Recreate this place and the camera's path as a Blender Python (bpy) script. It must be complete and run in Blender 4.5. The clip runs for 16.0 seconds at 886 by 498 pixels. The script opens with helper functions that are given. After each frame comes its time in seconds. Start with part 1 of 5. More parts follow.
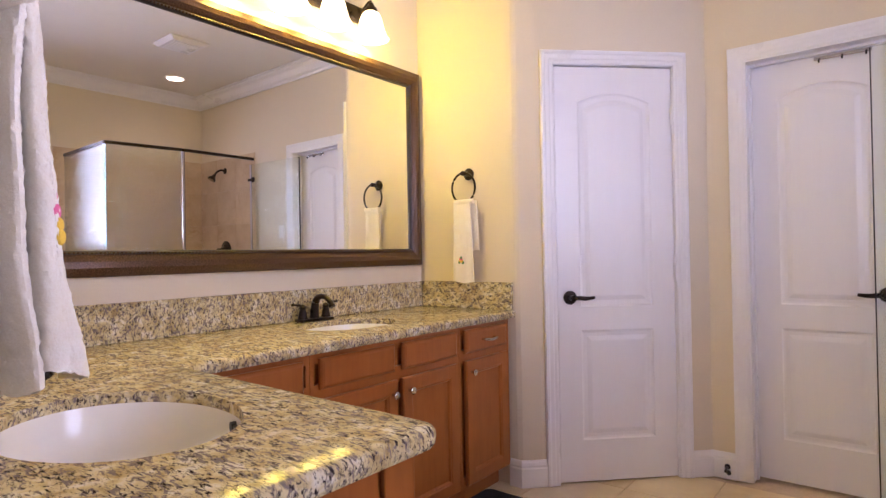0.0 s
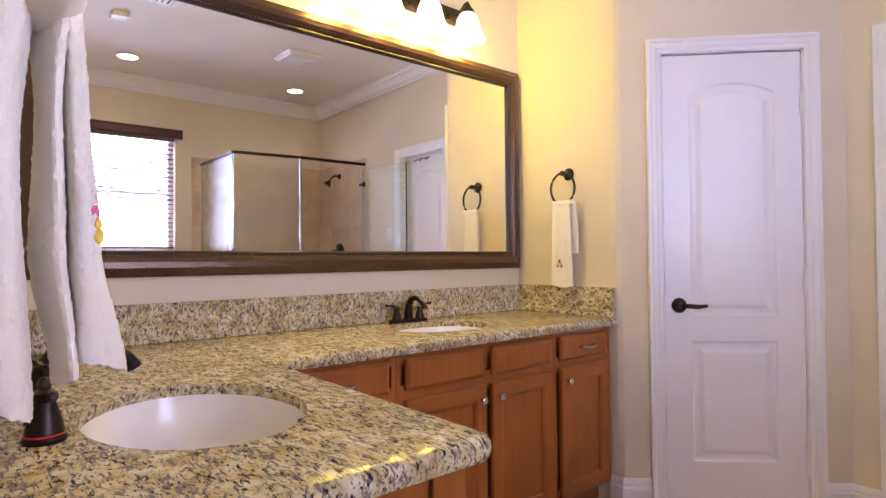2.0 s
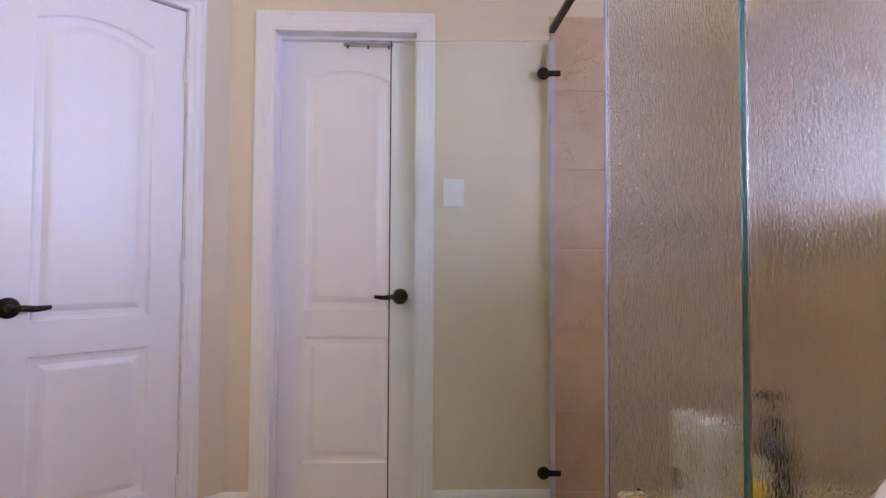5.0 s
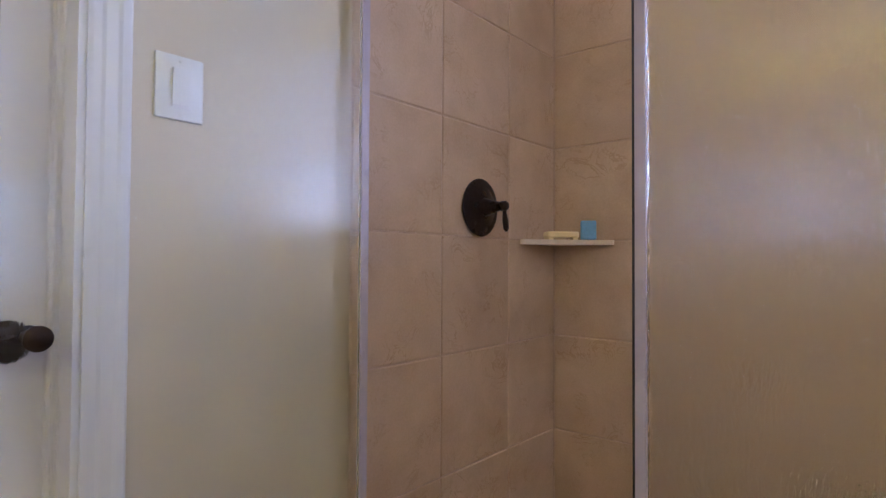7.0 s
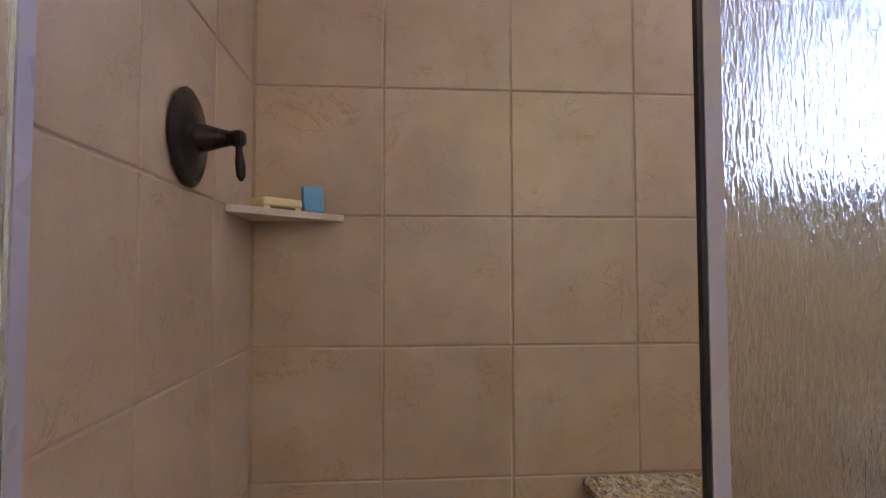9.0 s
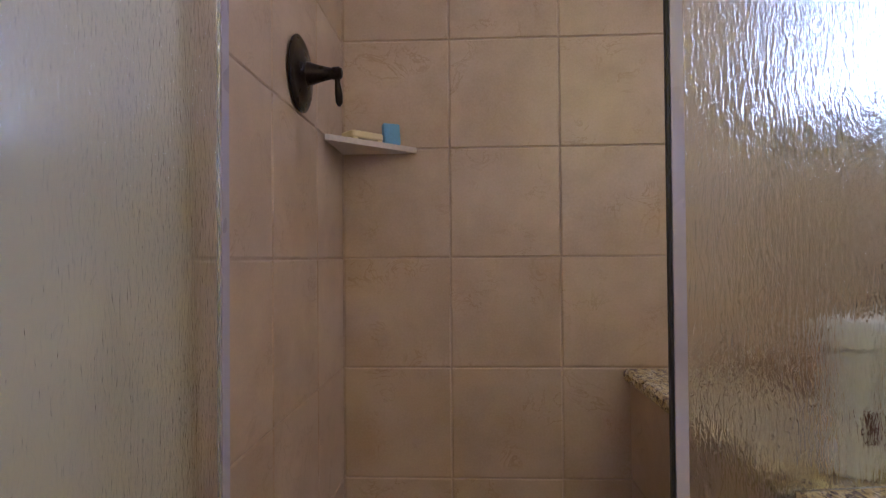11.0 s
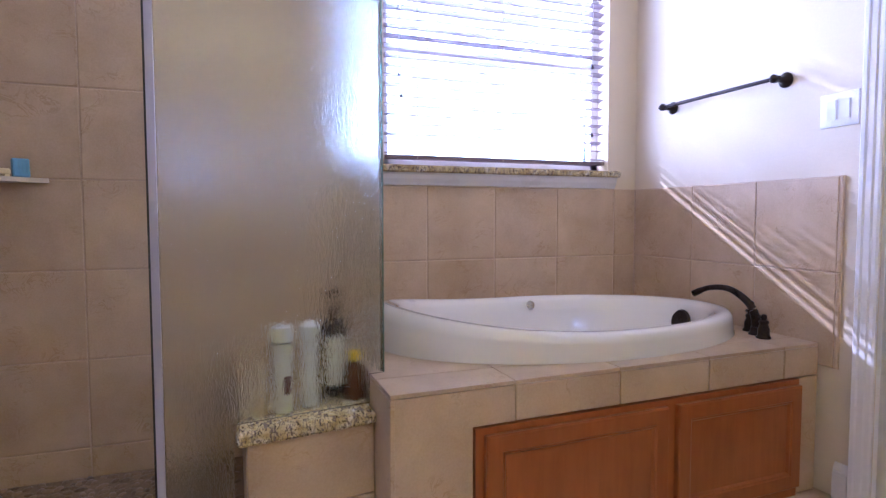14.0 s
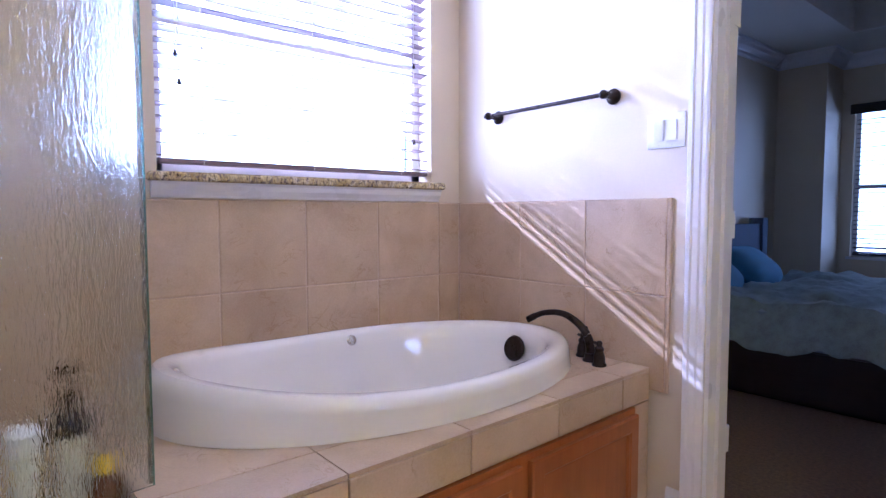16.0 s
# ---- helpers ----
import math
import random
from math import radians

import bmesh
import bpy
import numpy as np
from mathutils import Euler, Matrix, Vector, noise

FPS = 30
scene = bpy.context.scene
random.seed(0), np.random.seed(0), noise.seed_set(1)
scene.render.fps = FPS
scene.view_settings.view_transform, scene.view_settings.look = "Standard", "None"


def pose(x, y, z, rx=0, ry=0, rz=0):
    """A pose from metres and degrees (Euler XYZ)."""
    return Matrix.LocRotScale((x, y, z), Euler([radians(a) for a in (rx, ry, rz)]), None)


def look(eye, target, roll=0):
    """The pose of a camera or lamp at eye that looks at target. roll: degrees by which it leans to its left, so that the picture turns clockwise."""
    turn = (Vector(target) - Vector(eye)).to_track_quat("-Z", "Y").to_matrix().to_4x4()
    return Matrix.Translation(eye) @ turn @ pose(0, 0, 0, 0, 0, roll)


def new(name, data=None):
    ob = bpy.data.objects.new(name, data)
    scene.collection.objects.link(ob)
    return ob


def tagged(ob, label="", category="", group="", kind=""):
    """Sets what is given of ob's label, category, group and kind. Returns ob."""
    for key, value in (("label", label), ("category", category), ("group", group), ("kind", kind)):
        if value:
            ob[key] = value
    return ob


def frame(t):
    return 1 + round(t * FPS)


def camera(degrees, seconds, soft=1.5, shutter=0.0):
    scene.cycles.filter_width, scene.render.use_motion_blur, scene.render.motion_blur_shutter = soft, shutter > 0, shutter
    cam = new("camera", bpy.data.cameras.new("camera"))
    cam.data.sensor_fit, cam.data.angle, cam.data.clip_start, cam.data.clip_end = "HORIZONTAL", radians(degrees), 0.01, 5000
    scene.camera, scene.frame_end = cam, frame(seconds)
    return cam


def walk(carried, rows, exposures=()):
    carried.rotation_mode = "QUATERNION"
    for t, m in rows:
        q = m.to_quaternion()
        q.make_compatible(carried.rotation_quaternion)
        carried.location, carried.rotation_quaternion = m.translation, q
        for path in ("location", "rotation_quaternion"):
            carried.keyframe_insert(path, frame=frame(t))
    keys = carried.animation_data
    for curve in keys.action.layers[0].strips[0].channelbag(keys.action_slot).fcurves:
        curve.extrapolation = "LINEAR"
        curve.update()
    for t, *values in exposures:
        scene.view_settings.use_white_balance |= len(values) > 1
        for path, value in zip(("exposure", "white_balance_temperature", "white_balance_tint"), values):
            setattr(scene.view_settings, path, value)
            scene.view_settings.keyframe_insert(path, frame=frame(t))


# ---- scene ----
cam = camera(75.6, 16.0, soft=1.4)
PATH = [
    (0, (2.121, -0.073, 1.161), (0.834, 1.537, 1.180), -1.0),
    (0.5, (2.114, 0.018, 1.149), (0.638, 1.455, 1.174), -1.0),
    (1, (2.104, 0.059, 1.162), (0.524, 1.380, 1.188), -0.9),
    (1.5, (2.123, 0.060, 1.160), (0.522, 1.357, 1.191), -0.7),
    (2, (2.161, 0.026, 1.158), (0.580, 1.345, 1.193), -0.5),
    (2.5, (2.217, -0.031, 1.159), (0.768, 1.435, 1.195), -0.1),
    (3, (2.269, -0.100, 1.140), (1.182, 1.649, 1.191), 0.1),
    (3.5, (2.293, -0.073, 1.124), (1.541, 1.844, 1.178), 0.4),
    (4, (2.314, 0.115, 1.100), (1.918, 2.136, 1.161), 0.4),
    (4.2, (2.328, 0.216, 1.083), (2.016, 2.252, 1.149), 0.4),
    (6.3, (1.796, 1.536, 1.069), (2.869, 3.294, 1.123), 0.5),
    (6.5, (1.792, 1.702, 1.074), (3.039, 3.341, 1.125), 0.6),
    (7, (1.818, 2.041, 1.076), (3.399, 3.361, 1.123), 0.3),
    (7.5, (1.943, 2.313, 1.066), (3.737, 3.322, 1.136), 0.6),
    (8, (2.064, 2.521, 1.046), (4.039, 3.102, 1.125), 0.7),
    (8.5, (2.166, 2.655, 1.030), (4.224, 2.655, 1.122), -0.1),
    (8.7, (2.197, 2.705, 1.021), (4.248, 2.544, 1.115), -0.1),
    (11, (1.920, 2.687, 0.809), (3.977, 2.781, 0.841), -0.5),
    (11.5, (1.666, 2.618, 0.809), (3.703, 2.918, 0.835), -0.5),
    (12, (1.417, 2.541, 0.834), (3.435, 2.954, 0.805), -0.0),
    (12.5, (1.277, 2.488, 0.892), (3.301, 2.861, 0.814), 0.2),
    (13, (1.229, 2.413, 0.938), (3.287, 2.426, 0.845), 0.2),
    (13.5, (1.203, 2.299, 0.984), (3.223, 1.907, 0.878), 0.1),
    (14, (1.207, 2.210, 1.009), (3.138, 1.503, 0.895), -0.1),
    (14.5, (1.241, 2.175, 1.057), (3.111, 1.317, 0.935), -0.0),
    (15, (1.319, 2.117, 1.084), (3.159, 1.200, 0.956), -0.1),
    (15.5, (1.441, 2.066, 1.105), (3.233, 1.059, 0.969), -0.2),
    (16, (1.595, 2.070, 1.098), (3.177, 0.756, 0.973), -0.1),
]
EXPOSURES = [(0, 0.16, 5850, 39), (4, 0.13, 5550, 37), (7, 0.08, 5150, 35), (11, 0.07, 4950, 35), (13, 0.13, 4800, 36), (14.5, 0.26, 4580, 38), (16, 0.40, 4550, 39)]
walk(cam, [(t, look(eye, target, roll)) for t, eye, target, roll in PATH], EXPOSURES)

# ---- plan units: one unit is U metres ----
U = 1.03
ZC = 2.77            # bathroom ceiling
XE, YN, YS = 3.607, 3.0, 0.19   # tiled east and north faces, south wall face
YW = 0.02            # wall face behind the vanity's short leg
TP = 0.334           # tile pitch
ROWS = [0.118 + TP * k for k in range(6)]


# ---- world, sun and lamps ----
world = bpy.data.worlds.new("sky")
scene.world = world
world.use_nodes = True
wn = world.node_tree
sky = wn.nodes.new("ShaderNodeTexSky")
sky.sky_type, sky.sun_disc = "NISHITA", False
sky.sun_elevation, sky.sun_rotation = radians(25), radians(48)
wn.links.new(sky.outputs[0], wn.nodes["Background"].inputs[0])
wn.nodes["Background"].inputs[1].default_value = 0.15

sun = bpy.data.lights.new("sun", "SUN")
sun.energy, sun.angle, sun.color = 5.0, radians(0.8), (1.0, 0.95, 0.88)
sun_ob = new("sun", sun)
sun_ob.matrix_world = look((6, 5.6, 5.2), (6 - 1.0, 5.6 - 0.90, 5.2 - 0.63))


def area(name, eye, target, w, h, power, col):
    li = bpy.data.lights.new(name, "AREA")
    li.shape, li.size, li.size_y, li.energy, li.color = "RECTANGLE", w * U, h * U, power, col
    ob = new(name, li)
    ob.matrix_world = look([c * U for c in eye], [c * U for c in target])
    return ob


area("window_daylight", (XE + 0.17, 0.94, 1.76), (0, 0.94, 1.5), 1.12, 1.04, 54, (0.78, 0.87, 1.0))
area("bedroom_daylight", (2.72, -4.485, 1.36), (2.72, 0, 1.36), 0.96, 1.32, 13, (0.64, 0.84, 1.0))


def bulb(x, y, z, power, r, col, spot=False):
    li = bpy.data.lights.new("bulb", "SPOT" if spot else "POINT")
    li.energy, li.color, li.shadow_soft_size = power, col, r
    if spot:
        li.spot_size, li.spot_blend = radians(130), 0.6
    ob = new("bulb", li)
    ob.location = (x * U, y * U, z * U)
    return ob


LAMP_Y = [1.868, 1.635, 1.402, 1.169]
for y in LAMP_Y:
    bulb(0.09, y, 2.20, 4.6, 0.045, (0.97, 0.80, 0.05))
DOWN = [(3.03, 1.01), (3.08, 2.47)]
# same fittings; the tub one is boosted to brighten its tiles, the shower one cut
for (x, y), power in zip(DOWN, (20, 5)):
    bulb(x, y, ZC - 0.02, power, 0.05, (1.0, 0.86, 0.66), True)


# ---- materials ----
def graph(name):
    m = bpy.data.materials.new(name)
    m.use_nodes = True
    nt = m.node_tree
    return m, nt, nt.nodes["Principled BSDF"]


def node(nt, kind, **inputs):
    n = nt.nodes.new(kind)
    for k, v in inputs.items():
        if k in n.inputs:
            n.inputs[k].default_value = v
    return n


def coords(nt, stretch=(1, 1, 1), per_piece=False):
    tc = nt.nodes.new("ShaderNodeTexCoord")
    mp = nt.nodes.new("ShaderNodeMapping")
    mp.inputs["Scale"].default_value = stretch
    nt.links.new(tc.outputs["Object"], mp.inputs["Vector"])
    if per_piece:
        oi = nt.nodes.new("ShaderNodeObjectInfo")
        mul = nt.nodes.new("ShaderNodeVectorMath")
        mul.operation = "SCALE"
        mul.inputs[0].default_value = (31.0, 17.0, 53.0)
        nt.links.new(oi.outputs["Random"], mul.inputs["Scale"])
        nt.links.new(mul.outputs[0], mp.inputs["Location"])
        return mp.outputs[0], oi.outputs["Random"]
    return mp.outputs[0], None


def ramp(nt, fac, stops):
    r = nt.nodes.new("ShaderNodeValToRGB")
    els = r.color_ramp.elements
    while len(els) < len(stops):
        els.new(0.5)
    for e, (p, c) in zip(els, stops):
        e.position, e.color = p, (*c, 1)
    nt.links.new(fac, r.inputs[0])
    return r.outputs[0]


def mixc(nt, fac, a, b, mode="MIX"):
    m = nt.nodes.new("ShaderNodeMix")
    m.data_type, m.blend_type = "RGBA", mode
    for sock, v in ((m.inputs[0], fac), (m.inputs[6], a), (m.inputs[7], b)):
        if isinstance(v, (int, float)):
            sock.default_value = v
        elif isinstance(v, tuple):
            sock.default_value = (*v, 1)
        else:
            nt.links.new(v, sock)
    return m.outputs[2]


def noisy(nt, vec, scale, detail=4, rough=0.55, distort=0.0):
    n = node(nt, "ShaderNodeTexNoise", Scale=scale, Detail=detail, Roughness=rough, Distortion=distort)
    nt.links.new(vec, n.inputs["Vector"])
    return n.outputs["Fac"]


def bumped(nt, b, height, strength, distance=0.002):
    bp = node(nt, "ShaderNodeBump", Strength=strength, Distance=distance)
    nt.links.new(height, bp.inputs["Height"])
    nt.links.new(bp.outputs[0], b.inputs["Normal"])


def plain(name, col, rough=0.5, metal=0.0, var=0.12, scale=6.0, bump=0.15, bscale=90.0, stretch=(1, 1, 1), coat=0.0, rvar=0.08, sheen=0.0):
    """A surface with broad and fine variation of colour, gloss and relief."""
    m, nt, b = graph(name)
    v, _ = coords(nt, stretch)
    broad, fine = noisy(nt, v, scale, 3), noisy(nt, v, bscale, 3)
    dark, light = tuple(c * (1 - var) for c in col), tuple(min(1, c * (1 + var)) for c in col)
    c = ramp(nt, broad, [(0.3, dark), (0.7, light)])
    c = mixc(nt, 0.35, c, ramp(nt, fine, [(0.35, dark), (0.65, light)]))
    nt.links.new(c, b.inputs["Base Color"])
    r = ramp(nt, broad, [(0.3, (rough - rvar,) * 3), (0.7, (rough + rvar,) * 3)])
    nt.links.new(r, b.inputs["Roughness"])
    b.inputs["Metallic"].default_value = metal
    b.inputs["Coat Weight"].default_value = coat
    b.inputs["Sheen Weight"].default_value = sheen
    if bump:
        bumped(nt, b, fine, bump)
    return m


WALL = plain("wall_paint", (0.70, 0.605, 0.46), 0.62, var=0.03, scale=2.0, bump=0.22, bscale=140)
CEIL = plain("ceiling_paint", (0.80, 0.76, 0.70), 0.8, var=0.02, bump=0.25, bscale=120)
WHITE = plain("white_trim_paint", (0.80, 0.78, 0.80), 0.34, var=0.025, scale=3, bump=0.05, bscale=60)
DOORWHITE = plain("white_door_paint", (0.80, 0.78, 0.81), 0.36, var=0.015, scale=3, bump=0.05, bscale=40, stretch=(6, 6, 0.4))
BRONZE = plain("oil_rubbed_bronze", (0.030, 0.021, 0.018), 0.32, metal=0.75, var=0.35, scale=30, bump=0.08)
CHROME = plain("brushed_nickel", (0.60, 0.58, 0.56), 0.22, metal=1.0, var=0.08, bump=0.05)
PORC = plain("white_porcelain", (0.82, 0.79, 0.75), 0.09, var=0.015, bump=0.0, coat=0.5, rvar=0.02)
GROUT = plain("grout", (0.56, 0.43, 0.32), 0.85, var=0.15, scale=20, bump=0.5)
BLACKMAT = plain("black_rug_pile", (0.012, 0.012, 0.016), 0.95, var=0.4, bump=1.0, bscale=300)
WHITEMAT = plain("white_mat_pile", (0.76, 0.73, 0.68), 0.95, var=0.06, bump=1.0, bscale=300)
CARPET = plain("brown_carpet", (0.21, 0.135, 0.085), 0.97, var=0.35, scale=60, bump=1.0, bscale=220)
DUVET = plain("blue_patterned_duvet", (0.30, 0.36, 0.36), 0.9, var=0.30, scale=16, bump=0.4, bscale=200)
PILLOW = plain("blue_pillowcase", (0.08, 0.25, 0.42), 0.9, var=0.15, bump=0.3, bscale=200)
DARKWOOD = plain("espresso_wood", (0.022, 0.012, 0.010), 0.4, var=0.3, stretch=(1, 1, 8))
MAHOG = plain("mahogany_valance", (0.075, 0.022, 0.022), 0.4, var=0.25, stretch=(8, 1, 8), bump=0.1)
SLAT = plain("blind_slat", (0.20, 0.145, 0.15), 0.4, var=0.15, bump=0.08, stretch=(6, 1, 6))
# also paints the darkness inside the sink holes and the air vent
SEAL_VOID = plain("black_seal_and_void", (0.015, 0.014, 0.022), 0.5, bump=0.0)
VINYL = plain("milky_vinyl_strip", (0.46, 0.43, 0.52), 0.3, var=0.03, bump=0.0)
PLASTIC = plain("white_plastic", (0.80, 0.79, 0.78), 0.3, var=0.02, bump=0.0)
LABEL = plain("white_label", (0.72, 0.70, 0.64), 0.5, var=0.04, bump=0.0)
INK = plain("dark_print", (0.12, 0.05, 0.07), 0.6, bump=0.0)
DARKBOTTLE = plain("dark_bottle", (0.014, 0.014, 0.024), 0.18, bump=0.0)
AMBER = plain("amber_bottle", (0.11, 0.032, 0.010), 0.2, bump=0.0)
YELLOW = plain("yellow_cap", (0.85, 0.58, 0.02), 0.35, bump=0.0)
SOAP = plain("yellow_soap_dish", (0.80, 0.66, 0.34), 0.45, var=0.05, bump=0.05)
BLUEBOX = plain("blue_soap_bar", (0.16, 0.38, 0.62), 0.5, var=0.1, scale=40, bump=0.1)
PINK = plain("pink_thread", (0.80, 0.16, 0.30), 0.8, bump=0.5, bscale=300)
GREEN = plain("green_thread", (0.06, 0.22, 0.07), 0.8, bump=0.5, bscale=300)
GOLD = plain("yellow_thread", (0.85, 0.55, 0.06), 0.8, bump=0.5, bscale=300)
LAWN = plain("dry_lawn", (0.20, 0.20, 0.11), 0.95, var=0.4, scale=3, bump=0.6, bscale=30)
FENCE = plain("far_fence", (0.42, 0.36, 0.30), 0.9, var=0.2, scale=2)
REDLINE = plain("red_ring", (0.6, 0.02, 0.02), 0.4, bump=0.0)


def terry_mat():
    """Looped cotton that lets some light through."""
    m, nt, b = graph("cream_terry")
    v, _ = coords(nt, (1, 1, 1))
    loops, rows = noisy(nt, v, 420, 3), noisy(nt, v, 36, 3)
    c = ramp(nt, rows, [(0.3, (0.92, 0.84, 0.70)), (0.7, (0.96, 0.90, 0.79))])
    c = mixc(nt, 0.3, c, ramp(nt, loops, [(0.35, (0.82, 0.73, 0.58)), (0.65, (0.96, 0.92, 0.83))]))
    nt.links.new(c, b.inputs["Base Color"])
    b.inputs["Roughness"].default_value, b.inputs["Sheen Weight"].default_value = 0.95, 0.4
    bumped(nt, b, loops, 0.4, 0.002)
    tr, mix = nt.nodes.new("ShaderNodeBsdfTranslucent"), nt.nodes.new("ShaderNodeMixShader")
    nt.links.new(c, tr.inputs["Color"])
    mix.inputs[0].default_value = 0.12
    nt.links.new(b.outputs[0], mix.inputs[1])
    nt.links.new(tr.outputs[0], mix.inputs[2])
    nt.links.new(mix.outputs[0], nt.nodes["Material Output"].inputs["Surface"])
    return m


def granite_mat():
    m, nt, b = graph("speckled_granite")
    v, _ = coords(nt, (1, 1, 1))
    w = noisy(nt, v, 26, 5, 0.6, 0.6)
    base = ramp(nt, w, [(0.32, (0.38, 0.27, 0.12)), (0.42, (0.55, 0.43, 0.21)), (0.55, (0.67, 0.57, 0.33)), (0.72, (0.78, 0.74, 0.64))])
    v2, _ = coords(nt, (1.0, 2.6, 1.6))
    grey = noisy(nt, v2, 36, 6, 0.70, 0.8)
    c = mixc(nt, ramp(nt, grey, [(0.508, (0, 0, 0)), (0.57, (1, 1, 1))]), base, (0.225, 0.18, 0.16))
    dark = noisy(nt, v2, 66, 6, 0.70, 0.5)
    c = mixc(nt, ramp(nt, dark, [(0.548, (0, 0, 0)), (0.595, (1, 1, 1))]), c, (0.030, 0.021, 0.024))
    nt.links.new(c, b.inputs["Base Color"])
    b.inputs["Roughness"].default_value = 0.13
    b.inputs["Specular IOR Level"].default_value = 0.08
    return m


def tile_mat():
    m, nt, b = graph("travertine_tile")
    v, rnd = coords(nt, (1, 1, 1), True)
    cloud = noisy(nt, v, 5.0, 4, 0.55, 0.3)
    c = ramp(nt, cloud, [(0.3, (0.50, 0.365, 0.230)), (0.7, (0.65, 0.50, 0.345))])
    fine = noisy(nt, v, 160, 3)
    c = mixc(nt, 0.10, c, ramp(nt, fine, [(0.35, (0.34, 0.22, 0.13)), (0.65, (0.72, 0.58, 0.44))]))
    vein = noisy(nt, v, 9, 5, 0.62, 1.2)
    patch = noisy(nt, v, 6.5, 2)
    line = ramp(nt, vein, [(0.478, (0, 0, 0)), (0.496, (1, 1, 1)), (0.506, (1, 1, 1)), (0.524, (0, 0, 0))])
    where = ramp(nt, patch, [(0.50, (0, 0, 0)), (0.66, (0.5, 0.5, 0.5))])
    both = mixc(nt, 1.0, line, where, "MULTIPLY")
    c = mixc(nt, both, c, (0.38, 0.235, 0.11))
    tint = ramp(nt, rnd, [(0.0, (0.93, 0.92, 0.91)), (1.0, (1.0, 1.0, 1.0))])
    c = mixc(nt, 1.0, c, tint, "MULTIPLY")
    nt.links.new(c, b.inputs["Base Color"])
    b.inputs["Roughness"].default_value = 0.33
    bumped(nt, b, vein, 0.02, 0.002)
    return m


def floor_mat():
    m, nt, b = graph("cream_floor_tile")
    v, rnd = coords(nt, (1, 1, 1), True)
    c = ramp(nt, noisy(nt, v, 6, 5), [(0.3, (0.60, 0.46, 0.27)), (0.7, (0.74, 0.60, 0.38))])
    nt.links.new(c, b.inputs["Base Color"])
    b.inputs["Roughness"].default_value = 0.3
    return m


def wood_mat():
    m, nt, b = graph("honey_maple")
    v, _ = coords(nt, (9, 9, 0.9))
    g = noisy(nt, v, 5, 6, 0.6, 0.5)
    v2, _ = coords(nt, (1, 1, 1))
    blot = noisy(nt, v2, 4, 3)
    c = ramp(nt, g, [(0.3, (0.28, 0.080, 0.013)), (0.5, (0.335, 0.099, 0.017)), (0.72, (0.375, 0.116, 0.021))])
    c = mixc(nt, 0.35, c, ramp(nt, blot, [(0.3, (0.26, 0.072, 0.013)), (0.7, (0.46, 0.155, 0.034))]))
    nt.links.new(c, b.inputs["Base Color"])
    b.inputs["Roughness"].default_value = 0.33
    bumped(nt, b, g, 0.05)
    return m


def frame_mat():
    m, nt, b = graph("bronzed_mirror_frame")
    v, _ = coords(nt, (1, 60, 60))
    g = noisy(nt, v, 3, 5, 0.6)
    c = ramp(nt, g, [(0.3, (0.045, 0.022, 0.013)), (0.7, (0.15, 0.078, 0.045))])
    nt.links.new(c, b.inputs["Base Color"])
    b.inputs["Roughness"].default_value = 0.27
    b.inputs["Metallic"].default_value = 0.4
    bumped(nt, b, g, 0.15)
    return m


def glass_mat(name, relief, rough, scale=185):
    """Greenish glass; relief is the height of its run-down ripples in metres."""
    m, nt, b = graph(name)
    b.inputs["Base Color"].default_value = (0.94, 0.984, 0.965, 1)
    b.inputs["Transmission Weight"].default_value = 1.0
    b.inputs["Roughness"].default_value = rough
    b.inputs["IOR"].default_value = 1.45
    v, _ = coords(nt, (1, 1, 0.26))
    h = noisy(nt, v, scale, 2, 0.5, 0.8)
    bumped(nt, b, h, 1.0, relief)
    return m


def clear_mat(name, col, rough):
    m, nt, b = graph(name)
    b.inputs["Base Color"].default_value = (*col, 1)
    b.inputs["Transmission Weight"].default_value = 1.0
    b.inputs["Roughness"].default_value = rough
    return m


def mirror_mat():
    m, nt, b = graph("mirror_silver")
    b.inputs["Base Color"].default_value = (0.90, 0.90, 0.885, 1)
    b.inputs["Metallic"].default_value, b.inputs["Roughness"].default_value = 1.0, 0.004
    return m


def glow_mat(name, col, power):
    m, nt, b = graph(name)
    b.inputs["Base Color"].default_value = (0.85, 0.82, 0.74, 1)
    b.inputs["Emission Color"].default_value = (*col, 1)
    b.inputs["Emission Strength"].default_value = power
    b.inputs["Roughness"].default_value = 0.3
    return m


def pebble_mat():
    m, nt, b = graph("river_pebble")
    oi = nt.nodes.new("ShaderNodeObjectInfo")
    geo = nt.nodes.new("ShaderNodeNewGeometry")
    add = nt.nodes.new("ShaderNodeMath")
    add.operation = "ADD"
    nt.links.new(oi.outputs["Random"], add.inputs[0])
    nt.links.new(geo.outputs["Random Per Island"], add.inputs[1])
    fr = nt.nodes.new("ShaderNodeMath")
    fr.operation = "FRACT"
    nt.links.new(add.outputs[0], fr.inputs[0])
    c = ramp(nt, fr.outputs[0], [(0.0, (0.07, 0.042, 0.025)), (0.3, (0.22, 0.14, 0.078)), (0.6, (0.34, 0.23, 0.14)), (1.0, (0.13, 0.085, 0.052))])
    v, _ = coords(nt)
    c = mixc(nt, 0.25, c, ramp(nt, noisy(nt, v, 60, 4), [(0.3, (0.08, 0.06, 0.04)), (0.7, (0.5, 0.4, 0.3))]))
    nt.links.new(c, b.inputs["Base Color"])
    b.inputs["Roughness"].default_value = 0.4
    return m


